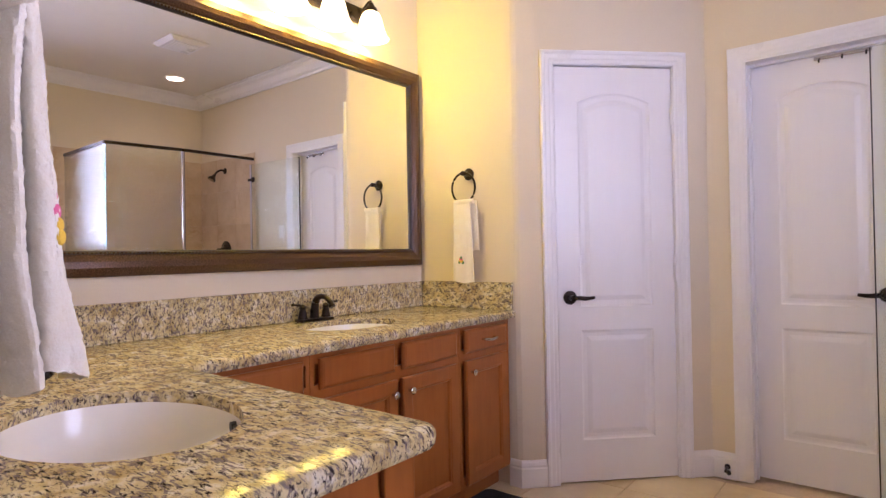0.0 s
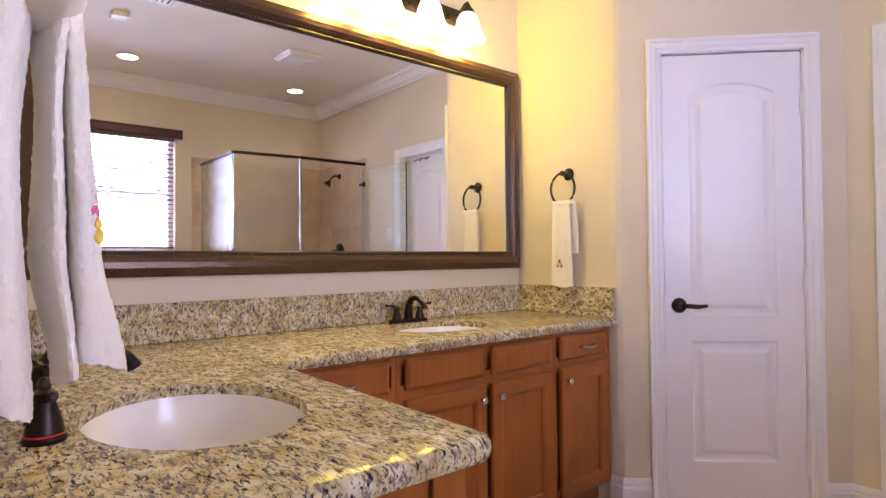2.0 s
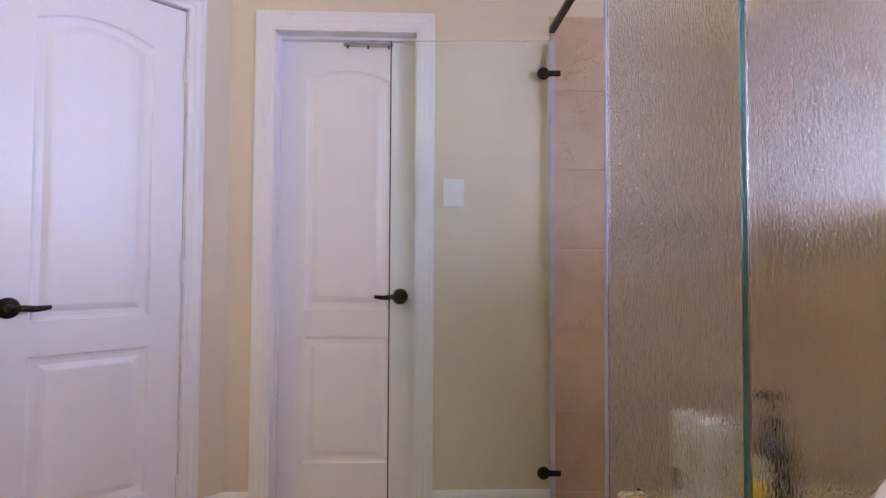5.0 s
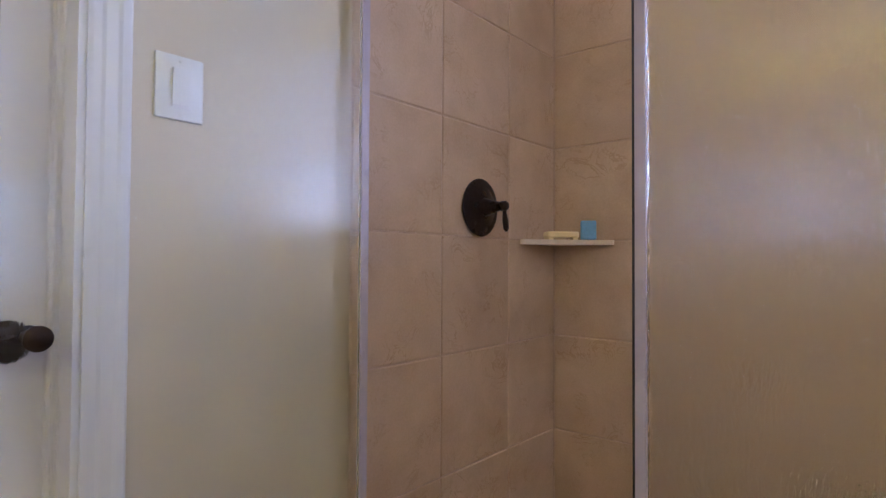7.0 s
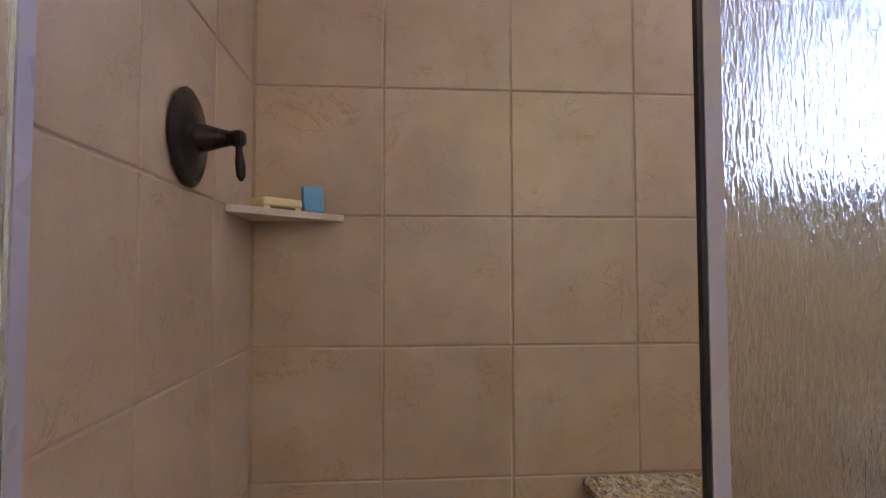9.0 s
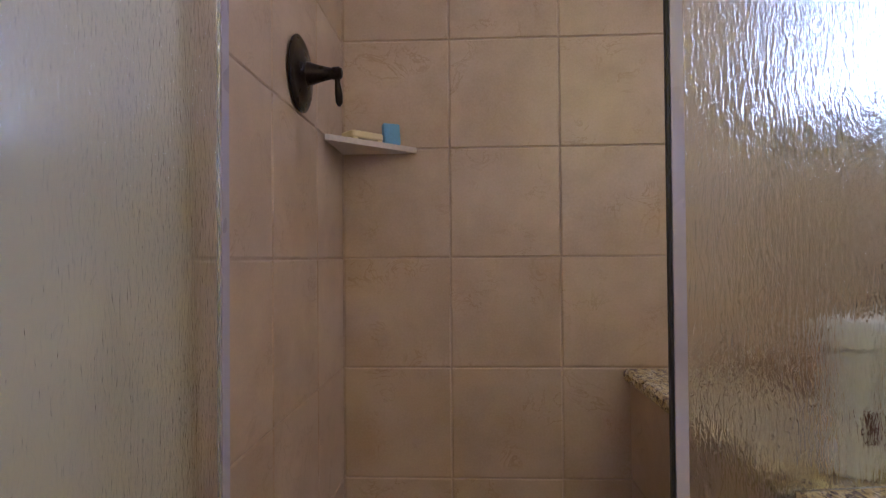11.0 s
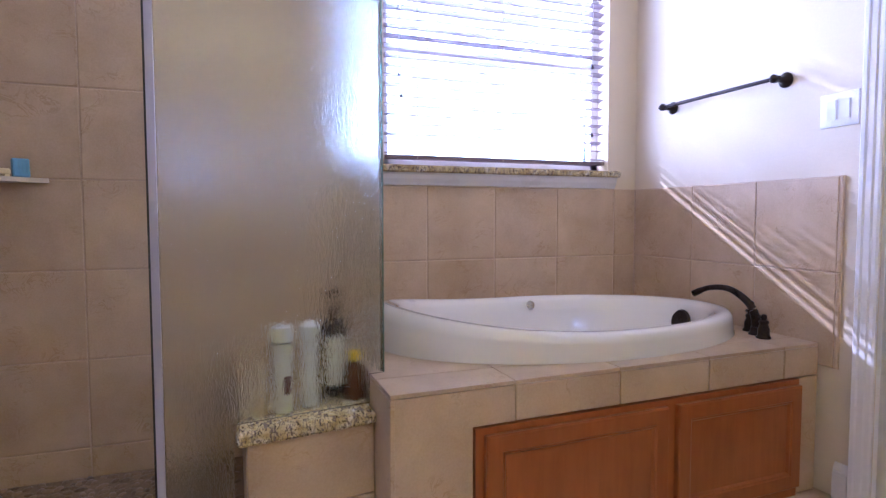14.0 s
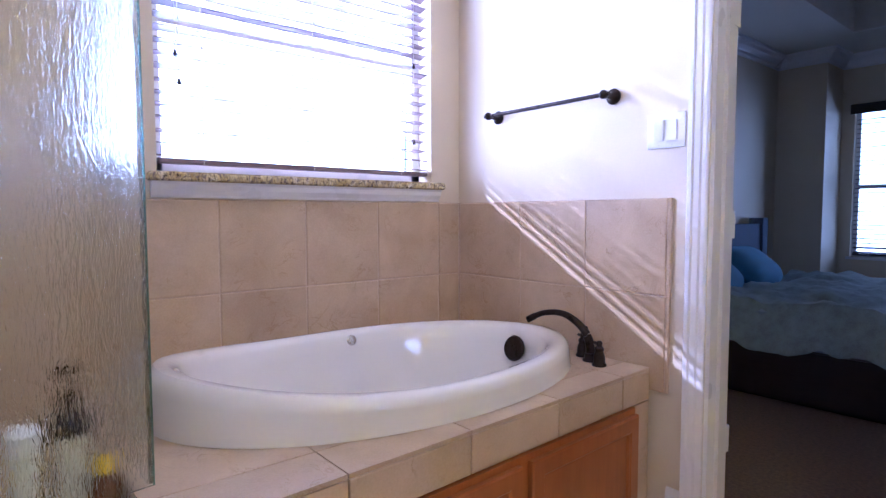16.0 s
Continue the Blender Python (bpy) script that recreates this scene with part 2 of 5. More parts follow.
TOWEL = terry_mat()
GRANITE, TILE, FLOORTILE, WOOD, FRAME = granite_mat(), tile_mat(), floor_mat(), wood_mat(), frame_mat()
RAIN, RAINDOOR = glass_mat("rain_glass", 0.0028, 0.02), glass_mat("rain_door_glass", 0.0005, 0.04, 240)
GLASSBACK = glass_mat("smooth_glass_face", 0.0003, 0.03)
MIRROR, PEBBLE = mirror_mat(), pebble_mat()
GLASSEDGE = clear_mat("green_glass_edge", (0.35, 0.72, 0.66), 0.12)
PANE = clear_mat("window_pane", (0.98, 1, 1), 0.0)
SHADE = glow_mat("lit_frosted_shade", (1.0, 0.82, 0.40), 4.0)
DISC = glow_mat("lit_downlight_lens", (1.0, 0.86, 0.62), 6.0)


# ---- mesh helpers ----
def thing(name, at=(0, 0, 0), rz=0, label="", category="", group="", kind=""):
    ob = new(name)
    ob.empty_display_size = 0.05
    ob.matrix_basis = pose(at[0] * U, at[1] * U, at[2] * U, 0, 0, rz)
    return tagged(ob, label, category, group, kind)


def part(name, bm, mat, parent=None, label="", smooth=False, **tags):
    """Links a bmesh, in plan units, as one mesh object under its thing."""
    bmesh.ops.recalc_face_normals(bm, faces=bm.faces)
    bm.transform(Matrix.Scale(U, 4))
    me = bpy.data.meshes.new(name)
    bm.to_mesh(me)
    bm.free()
    me.materials.append(mat)
    if smooth:
        me.polygons.foreach_set("use_smooth", [True] * len(me.polygons))
        if hasattr(me, "set_sharp_from_angle"):
            me.set_sharp_from_angle(angle=radians(38))
    ob = new(name, me)
    ob.parent = parent
    return tagged(ob, label, **tags)


def bx(bm, x0, x1, y0, y1, z0, z1, bev=0.0, seg=2):
    m = Matrix.Translation(((x0 + x1) / 2, (y0 + y1) / 2, (z0 + z1) / 2)) @ Matrix.Diagonal((abs(x1 - x0), abs(y1 - y0), abs(z1 - z0), 1))
    vs = bmesh.ops.create_cube(bm, size=1, matrix=m)["verts"]
    if bev:
        es = list({e for v in vs for e in v.link_edges})
        bmesh.ops.bevel(bm, geom=es, offset=bev, segments=seg, profile=0.6, affect="EDGES")
    return bm


def box(*a, **k):
    return bx(bmesh.new(), *a, **k)


def boxes(*rows):
    bm = bmesh.new()
    for r in rows:
        bx(bm, *r)
    return bm


def loft(bm, rings, cap0=True, cap1=True, close=True):
    """Joins rings of points, all of one length, into a skin."""
    vr = [[bm.verts.new(p) for p in r] for r in rings]
    n = len(vr[0])
    for a, b in zip(vr, vr[1:]):
        for i in range(n if close else n - 1):
            j = (i + 1) % n
            bm.faces.new((a[i], a[j], b[j], b[i]))
    if cap0:
        bm.faces.new(vr[0][::-1])
    if cap1:
        bm.faces.new(vr[-1])
    return bm


def turned(bm, prof, at=(0, 0, 0), axis=(0, 0, 1), seg=28, sx=1.0, sy=1.0):
    """A body of revolution: prof gives radius and height along the axis."""
    q = Vector(axis).to_track_quat("Z", "Y").to_matrix()
    o = Vector(at)
    rings = [[o + q @ Vector((max(r, 1e-4) * sx * math.cos(2 * math.pi * i / seg), max(r, 1e-4) * sy * math.sin(2 * math.pi * i / seg), h)) for i in range(seg)] for r, h in prof]
    return loft(bm, rings)


def rod(bm, pts, rad, seg=12):
    """A round bar along points; rad is one radius or one for each point."""
    pts = [Vector(p) for p in pts]
    rads = rad if isinstance(rad, (list, tuple)) else [rad] * len(pts)
    rings = []
    for i, p in enumerate(pts):
        d = (pts[min(i + 1, len(pts) - 1)] - pts[max(i - 1, 0)]).normalized()
        up = Vector((0, 0, 1)) if abs(d.z) < 0.9 else Vector((1, 0, 0))
        a = d.cross(up).normalized()
        b = d.cross(a).normalized()
        rings.append([p + rads[i] * (math.cos(t) * a + math.sin(t) * b) for t in [2 * math.pi * k / seg for k in range(seg)]])
    return loft(bm, rings)


def curve(p, n=14):
    """A smooth line through control points."""
    p = [Vector(q) for q in p]
    out = []
    for i in range(len(p) - 1):
        a, b, c, d = p[max(i - 1, 0)], p[i], p[i + 1], p[min(i + 2, len(p) - 1)]
        for k in range(n):
            t = k / n
            out.append(0.5 * ((2 * b) + (c - a) * t + (2 * a - 5 * b + 4 * c - d) * t * t + (3 * b - a - 3 * c + d) * t ** 3))
    return out + [p[-1]]


def inset(pts, d, closed=True):
    """A plan outline moved d to the left of its run, mitred."""
    n, out = len(pts), []
    for i in range(n):
        p = Vector(pts[i])
        a = Vector(pts[i - 1]) if closed or i else None
        b = Vector(pts[(i + 1) % n]) if closed or i < n - 1 else None
        na = Vector((-(p - a).y, (p - a).x)).normalized() if a is not None else None
        nb = Vector((-(b - p).y, (b - p).x)).normalized() if b is not None else None
        na, nb = na or nb, nb or na
        s = na + nb
        out.append(p + s * (d / max(0.2, 1 + na.dot(nb))))
    return out


def sweep(bm, pts, prof, closed=True):
    """Runs a profile of (distance to the left, height) along a plan line."""
    rings = [[(q.x, q.y, z) for q in inset(pts, d, closed)] for d, z in prof]
    vr = [[bm.verts.new(p) for p in r] for r in rings]
    n = len(pts)
    for a, b in zip(vr, vr[1:]):
        for i in range(n if closed else n - 1):
            j = (i + 1) % n
            bm.faces.new((a[i], a[j], b[j], b[i]))
    if not closed:
        bm.faces.new([r[0] for r in vr])
        bm.faces.new([r[-1] for r in vr][::-1])
    return bm


def ring_verts(bm, pts):
    vs = [bm.verts.new(p) for p in pts]
    es = [bm.edges.new((vs[i], vs[(i + 1) % len(vs)])) for i in range(len(vs))]
    return vs, es


def bridge(bm, a, b):
    for i in range(len(a)):
        j = (i + 1) % len(a)
        bm.faces.new((a[i], a[j], b[j], b[i]))


def oval(cx, cy, a, b, z, n=48, power=2.0):
    out = []
    for i in range(n):
        t = 2 * math.pi * i / n
        c, s = math.cos(t), math.sin(t)
        out.append((cx + a * math.copysign(abs(c) ** (2 / power), c), cy + b * math.copysign(abs(s) ** (2 / power), s), z))
    return out


def prism(bm, pts, z0, z1):
    return loft(bm, [[(x, y, z0) for x, y in pts], [(x, y, z1) for x, y in pts]])


TILE_MESHES = {}


def tile_mesh(w, h, t, mat):
    """A tile lying in x and z, its face towards -y, with worn edges."""
    key = (round(w, 3), round(h, 3), round(t, 4), mat.name)
    if key not in TILE_MESHES:
        c, bm = 0.003, bmesh.new()
        def loop(i, y):
            return [(x, y, z) for x, z in ((i, i), (w - i, i), (w - i, h - i), (i, h - i))]
        loft(bm, [loop(0, 0), loop(0, -t + c * 0.7), loop(c, -t)], cap0=False)
        bmesh.ops.recalc_face_normals(bm, faces=bm.faces)
        bm.transform(Matrix.Scale(U, 4))
        me = bpy.data.meshes.new("tile")
        bm.to_mesh(me)
        bm.free()
        me.materials.append(mat)
        TILE_MESHES[key] = me
    return TILE_MESHES[key]


def lay(parent, at, w, h, rx=0, rz=0, t=0.008, gap=0.004, mat=None, name="tile"):
    """One tile of a tiled surface."""
    ob = new(name, tile_mesh(w - gap, h - gap, t, mat or TILE))
    ob.parent = parent
    g = pose(0, 0, 0, rx, 0, rz) @ Matrix.Translation((gap / 2 * U, 0, gap / 2 * U))
    ob.matrix_basis = Matrix.Translation([c * U for c in at]) @ g
    return ob


# ---- walls, floors and ceilings ----
DL = Vector((1, 1)).normalized()         # run of the diagonal wall
CA, CB = Vector((0.621, 2.31)), Vector((1.311, 3.0))
S0, S1 = 0.187, 0.800                    # door opening along it

part("floor", box(-0.15, 3.9, 0.03, 4.3, -0.12, -0.008), GROUT, None, "sand-coloured grout bed of the tiled bathroom floor", category="floor", kind="structure")
part("floor_bedroom", box(-2.2, 3.9, -5.0, 0.03, -0.12, 0.0), CARPET, None, "brown cut-pile carpet on the bedroom floor", category="floor", kind="structure")
part("ceiling", box(-0.15, 3.75, 0.03, 4.3, ZC, ZC + 0.1), CEIL, None, "off-white textured bathroom ceiling", category="ceiling", kind="structure")

part("wall_west", box(-0.12, 0, -0.07, 2.43, 0, ZC), WALL, None, "warm beige painted wall behind the vanity", category="wall", kind="structure")
bm = bmesh.new()
pd = CA + DL * 0.10
poly = [(0.0, 2.31), (CA.x - 0.05, 2.31), (CA.x - 0.025, 2.313), (CA.x - 0.002, 2.323), (CA.x + 0.012, 2.334), (pd.x, pd.y), (pd.x - 0.0707, pd.y + 0.0707), (CA.x - 0.05, 2.43), (0.0, 2.43)]
prism(bm, poly, 0, ZC)
part("wall_north_1", bm, WALL, None, "warm beige painted end wall with a rounded corner", category="wall", kind="structure")


def diag(s, off=0.0):
    """A plan point s along the diagonal wall and off to its room side."""
    p = CA + DL * s + Vector((1, -1)).normalized() * off
    return (p.x, p.y)


bm = bmesh.new()
prism(bm, [diag(0.10), diag(S0), diag(S0, -0.1), diag(0.10, -0.1)], 0, ZC)
prism(bm, [diag(S1), diag(0.976), diag(0.976, -0.1), diag(S1, -0.1)], 0, ZC)
prism(bm, [diag(S0), diag(S1), diag(S1, -0.1), diag(S0, -0.1)], 2.05, ZC)
part("wall_diagonal", bm, WALL, None, "warm beige painted angled wall round the closet door", category="wall", kind="structure")

X2A, X2B = 1.48, 2.093
part("wall_north_2", boxes((1.311, X2A, 3.0, 3.12, 0, ZC), (X2B, 2.643, 3.0, 3.12, 0, ZC), (X2A, X2B, 3.0, 3.12, 2.05, ZC), (2.643, 3.73, 3.012, 3.12, 0, ZC), (1.25, 1.311, 3.04, 3.12, 0, ZC)), WALL, None, "warm beige painted wall round the toilet-room door", category="wall", kind="structure")
WY0, WY1, WZ0, WZ1 = 0.36, 1.522, 1.205, 2.29
part("wall_east", boxes((XE + 0.012, 3.75, WY1, 3.12, 0, ZC), (XE + 0.012, 3.75, 0.05, WY0, 0, ZC), (XE + 0.012, 3.75, WY0, WY1, 0, WZ0), (XE + 0.012, 3.75, WY0, WY1, WZ1, ZC)), WALL, None, "warm beige painted outer wall round the window", category="wall", kind="structure")
DX0, DX1 = 1.56, 2.412
part("wall_south", boxes((DX1, XE + 0.012, 0.05, YS, 0, ZC), (DX0 - 0.1, DX1, 0.05, YS, 2.06, ZC)), WALL, None, "sunlit beige painted wall beside the bathtub", category="wall", kind="structure")
part("wall_south_2", boxes((0.0, DX0, -0.07, YW, 0, ZC), (DX0, DX1, -0.07, 0.05, 2.06, ZC)), WALL, None, "warm beige painted wall beside the bedroom doorway", category="wall", kind="structure")
# closet and toilet room behind the two doors
part("wall_back", boxes((-0.12, 3.75, 4.2, 4.3, 0, ZC), (-0.22, -0.12, 2.43, 4.3, 0, ZC)), WALL, None, "plain beige wall closing the closet side", category="wall", kind="structure")

CROWN = [(0.0, ZC - 0.115), (0.012, ZC - 0.115), (0.016, ZC - 0.098), (0.035, ZC - 0.085), (0.062, ZC - 0.045), (0.085, ZC - 0.028), (0.09, ZC - 0.012), (0.105, ZC - 0.010), (0.105, ZC), (0.0, ZC)]
ROOM = [(0, YW), (DX0 - 0.1, YW), (DX0 - 0.1, YS), (XE + 0.012, YS), (XE + 0.012, 3.0), (1.311, 3.0), (0.621, 2.31), (0, 2.31)]
part("trim", sweep(bmesh.new(), ROOM, CROWN), WHITE, None, "white painted crown moulding round the ceiling", category="moulding", kind="structure")
BASE = [(0.0, 0.0), (0.016, 0.0), (0.016, 0.088), (0.012, 0.096), (0.013, 0.104), (0.009, 0.118), (0.004, 0.127), (0.0, 0.128)]
for run in ([diag(S0 - 0.066), (0.621, 2.31), (0.56, 2.31)], [(1.416, 3.0), (1.311, 3.0), diag(S1 + 0.066)], [(2.643, 3.0), (2.159, 3.0)], [(2.482, YS), (2.532, YS)]):
    part("baseboard", sweep(bmesh.new(), run, BASE, False), WHITE, None, "white painted moulded baseboard", category="baseboard", kind="structure")


# ---- doors ----
def casing(parent, w, h, cw=0.066, x0=0.0, name="casing", proud=1.0, one_leg=False):
    """Moulded trim round an opening w wide and h high, in x and z, proud towards -y."""
    prof = [(0.0, 0.0), (0.0, 0.009), (0.008, 0.012), (0.020, 0.012), (0.026, 0.016), (0.044, 0.017), (0.050, 0.021), (cw - 0.004, 0.021), (cw, 0.017), (cw, 0.0)]
    prof = [(d, p * proud) for d, p in prof]
    rings = [[(x0 - d, -p, 0.0), (x0 - d, -p, h + d), (x0 + w + d, -p, h + d), (x0 + w + d, -p, 0.0)] for d, p in prof]
    if one_leg:
        rings = [r[:3] for r in rings]
    bm = loft(bmesh.new(), rings, cap0=False, cap1=False, close=False)
    return part(name, bm, WHITE, parent, "white moulded door casing")


def panel_loop(x0, x1, z0, z1, rise, i):
    """Outline of a door panel with a bowed top, i inside its edge."""
    pts = [(x0 + i, z0 + i), (x1 - i, z0 + i)]
    for k in range(13):
        u = 1 - k / 6
        x = (x0 + x1) / 2 + u * ((x1 - x0) / 2 - i)
        pts.append((x, z1 - rise + rise * (1 - u * u) - i))
    return pts


def leaf(parent, w, h, t=0.036):
    """A moulded door leaf with a bowed upper and a square lower panel, face towards -y."""
    bm = bmesh.new()
    edges = []
    v0, e0 = ring_verts(bm, [(0, 0, 0), (w, 0, 0), (w, 0, h), (0, 0, h)])
    edges += e0
    m = 0.115
    for z0, z1, rise in ((0.20, 0.735, 0.0), (0.85, h - 0.13, 0.045)):
        steps = [(0.0, 0.0), (0.006, 0.006), (0.014, 0.0085), (0.030, 0.0085), (0.050, 0.002), (0.056, 0.0015)]
        loops = []
        for i, d in steps:
            pts = [(x, d, z) for x, z in panel_loop(m, w - m, z0, z1, rise, i)]
            if not loops:
                vs, es = ring_verts(bm, pts)
                edges += es
            else:
                vs = [bm.verts.new(p) for p in pts]
                bridge(bm, loops[-1], vs)
            loops.append(vs)
        bm.faces.new(loops[-1])
    bmesh.ops.triangle_fill(bm, edges=edges, use_beauty=True)
    back = [bm.verts.new((v.co.x, t, v.co.z)) for v in v0]
    bridge(bm, v0, back)
    bm.faces.new(back)
    return part("door_leaf", bm, DOORWHITE, parent, "white two-panel moulded door leaf")


def lever(parent, x, z, way):
    """A round rose and a lever pointing way along x, off a face towards -y."""
    bm = turned(bmesh.new(), [(0.033, 0.0), (0.034, 0.004), (0.031, 0.010), (0.020, 0.013), (0.013, 0.016), (0.012, 0.040), (0.013, 0.052), (0.0, 0.054)], (x, 0, z), (0, -1, 0))
    h = part("lever_handle", bm, BRONZE, parent, "oil-rubbed bronze lever handle", smooth=True)
    pts = curve([(x, -0.045, z), (x + way * 0.03, -0.047, z), (x + way * 0.07, -0.046, z - 0.003), (x + way * 0.108, -0.043, z + 0.001)], 6)
    n = len(pts)
    part("lever", rod(bmesh.new(), pts, [0.009 + 0.003 * math.sin(math.pi * i / n) - 0.003 * i / n for i in range(n)]), BRONZE, h, smooth=True)
    return h


def hinges(parent, x, zs, y=-0.004, mat=WHITE):
    for z in zs:
        bm = bmesh.new()
        bx(bm, x - 0.010, x + 0.010, y - 0.003, y + 0.003, z - 0.045, z + 0.045, 0.001, 1)
        for k in range(3):
            turned(bm, [(0.0055, -0.014), (0.0055, 0.014)], (x, y - 0.005, z + (k - 1) * 0.030), seg=10)
        turned(bm, [(0.003, 0.0), (0.0045, 0.004), (0.0, 0.009)], (x, y - 0.005, z + 0.044), seg=10)
        part("hinge", bm, mat, parent, "white painted door hinge")


p = CA + DL * S0
d1 = thing("door_1", (p.x, p.y, 0), 45, "closed white two-panel closet door with a bronze lever", "door", kind="structure")
casing(d1, S1 - S0, 2.045)
lf = leaf(d1, S1 - S0 - 0.013, 2.028)
lf.location = (0.0065 * U, 0.004 * U, 0.008 * U)
lever(d1, 0.066, 0.905, 1)
hinges(d1, S1 - S0 - 0.004, (0.20, 1.02, 1.80))
part("jamb", boxes((-0.004, 0.0035, 0.0, 0.095, 0, 2.05), (S1 - S0 - 0.0035, S1 - S0 + 0.004, 0.0, 0.095, 0, 2.05), (-0.004, S1 - S0 + 0.004, 0.0, 0.095, 2.0425, 2.055)), WHITE, d1)
part("strike_plate", box(-0.0035, -0.001, -0.003, 0.012, 0.875, 0.935), BRONZE, d1)

d2 = thing("door_2", (X2A, YN, 0), 0, "white two-panel toilet-room door set back in its frame", "door", kind="structure")
W2 = X2B - X2A
casing(d2, W2, 2.04, proud=0.5)
lf = leaf(d2, W2 - 0.026, 2.015)
lf.location = (0.013 * U, 0.092 * U, 0.008 * U)
lv = lever(d2, W2 - 0.075, 0.915, -1)
lv.location = (0, 0.092 * U, 0)
bm = boxes((-0.002, 0.012, 0.0, 0.128, 0, 2.045), (W2 - 0.012, W2 + 0.002, 0.0, 0.128, 0, 2.045), (0.012, W2 - 0.012, 0.0, 0.128, 2.028, 2.048), (0.012, 0.022, 0.062, 0.090, 0, 2.028), (W2 - 0.022, W2 - 0.012, 0.062, 0.090, 0, 2.028), (0.022, W2 - 0.022, 0.062, 0.090, 2.016, 2.028))
part("jamb", bm, WHITE, d2)

hook = thing("over_door_hook_rack", (X2A + 0.285, YN + 0.084, 1.985), 0, "slim metal hook rack hung over the white door top", "hook rack")
part("strip", box(0, 0.215, 0.0, 0.004, 0.010, 0.026, 0.001, 1), CHROME, hook)
for k in range(3):
    part("hook", rod(bmesh.new(), curve([(0.02 + k * 0.088, -0.002, 0.016), (0.02 + k * 0.088, -0.010, 0.004), (0.02 + k * 0.088, -0.018, -0.004), (0.02 + k * 0.088, -0.026, 0.004)], 5), 0.0035, 8), BRONZE, hook)

stop = thing("door_stop", (1.379, 2.984, 0.062), 0, "dark spring door stop screwed to the white baseboard", "door stop")
part("base", turned(bmesh.new(), [(0.013, 0.0), (0.013, 0.006), (0.006, 0.009), (0.0, 0.010)], (0, 0, 0), (0.3, -1, 0.0)), BRONZE, stop, smooth=True)
part("spring", rod(bmesh.new(), [(0.019 * 0.3 * k / 6, -0.06 * k / 6 - 0.006, -0.004 * k / 6) for k in range(7)], [0.006, 0.0075, 0.006, 0.0075, 0.006, 0.0075, 0.006]), BRONZE, stop, smooth=True)
part("tip", turned(bmesh.new(), [(0.010, 0.0), (0.010, 0.014), (0.006, 0.018)], (0.019, -0.064, -0.004), (0.3, -1, 0)), SEAL_VOID, stop, smooth=True)

d3 = thing("door_3", (DX1, 0.05, 0), 0, "white bedroom doorway with its door folded back", "door", kind="structure")
cas = casing(d3, DX1 - DX0, 2.06, one_leg=True)
cas.matrix_basis = pose(0, 0.14 * U, 0, 0, 0, 180)
WD = DX1 - DX0
part("jamb", boxes((-0.014, 0.003, 0.0, 0.138, 0, 2.06), (-WD - 0.003, -WD + 0.010, -0.12, -0.031, 0, 2.06), (-WD, 0.0, 0.0, 0.138, 2.046, 2.063), (-0.026, -0.014, 0.05, 0.085, 0, 2.046), (-WD, 0.0, -0.12, 0.0, 2.05, 2.062)), WHITE, d3)
lf = leaf(d3, WD - 0.03, 2.03)
lf.matrix_basis = pose(0.018 * U, -0.050 * U, 0.008 * U, 0, 0, -7)
for z in (0.30, 1.03, 1.72):
    part("hinge", turned(box(-0.017, -0.013, -0.006, 0.03, z - 0.045, z + 0.045), [(0.006, -0.046), (0.006, 0.046)], (-0.012, -0.010, z), seg=10), WHITE, d3, "white painted door hinge")

# ---- window over the tub ----
win = thing("window_1", (XE + 0.012, 0, 0), 0, "bright window over the tub with wooden blinds", "window", kind="structure")
bm = boxes((0.095, 0.135, WY0, WY0 + 0.04, WZ0, WZ1), (0.095, 0.135, WY1 - 0.04, WY1, WZ0, WZ1), (0.095, 0.135, WY0, WY1, WZ0, WZ0 + 0.045), (0.095, 0.135, WY0, WY1, WZ1 - 0.04, WZ1), (0.10, 0.13, WY0, WY1, 1.73, 1.765))
part("window_frame", bm, PLASTIC, win, "white vinyl window frame")
for z0, z1 in ((WZ0 + 0.045, 1.73), (1.765, WZ1 - 0.04)):
    pn = part("pane", box(0.112, 0.116, WY0 + 0.04, WY1 - 0.04, z0, z1), PANE, win, "clear window pane")
    pn.visible_shadow = False
bm = bmesh.new()
sill = [(-0.05, 0.315), (0.0, 0.315), (0.0, WY0 + 0.002), (0.093, WY0 + 0.002), (0.093, WY1 - 0.002), (0.0, WY1 - 0.002), (0.0, 1.555), (-0.05, 1.555)]
rings = [[(q.x, q.y, z) for q in inset(sill, d)] for d, z in ((0.006, 1.178), (0.0, 1.184), (0.0, 1.202), (0.006, 1.209))]
loft(bm, rings)
part("window_sill", bm, GRANITE, win, "speckled granite window sill")
bm = sweep(bmesh.new(), [(-0.002, 1.545), (-0.002, 0.325)], [(0.0, 1.124), (-0.010, 1.124), (-0.012, 1.132), (-0.024, 1.150), (-0.028, 1.168), (-0.034, 1.1775), (0.0, 1.1775)], False)
part("apron", bm, WHITE, win, "white moulded apron under the sill")


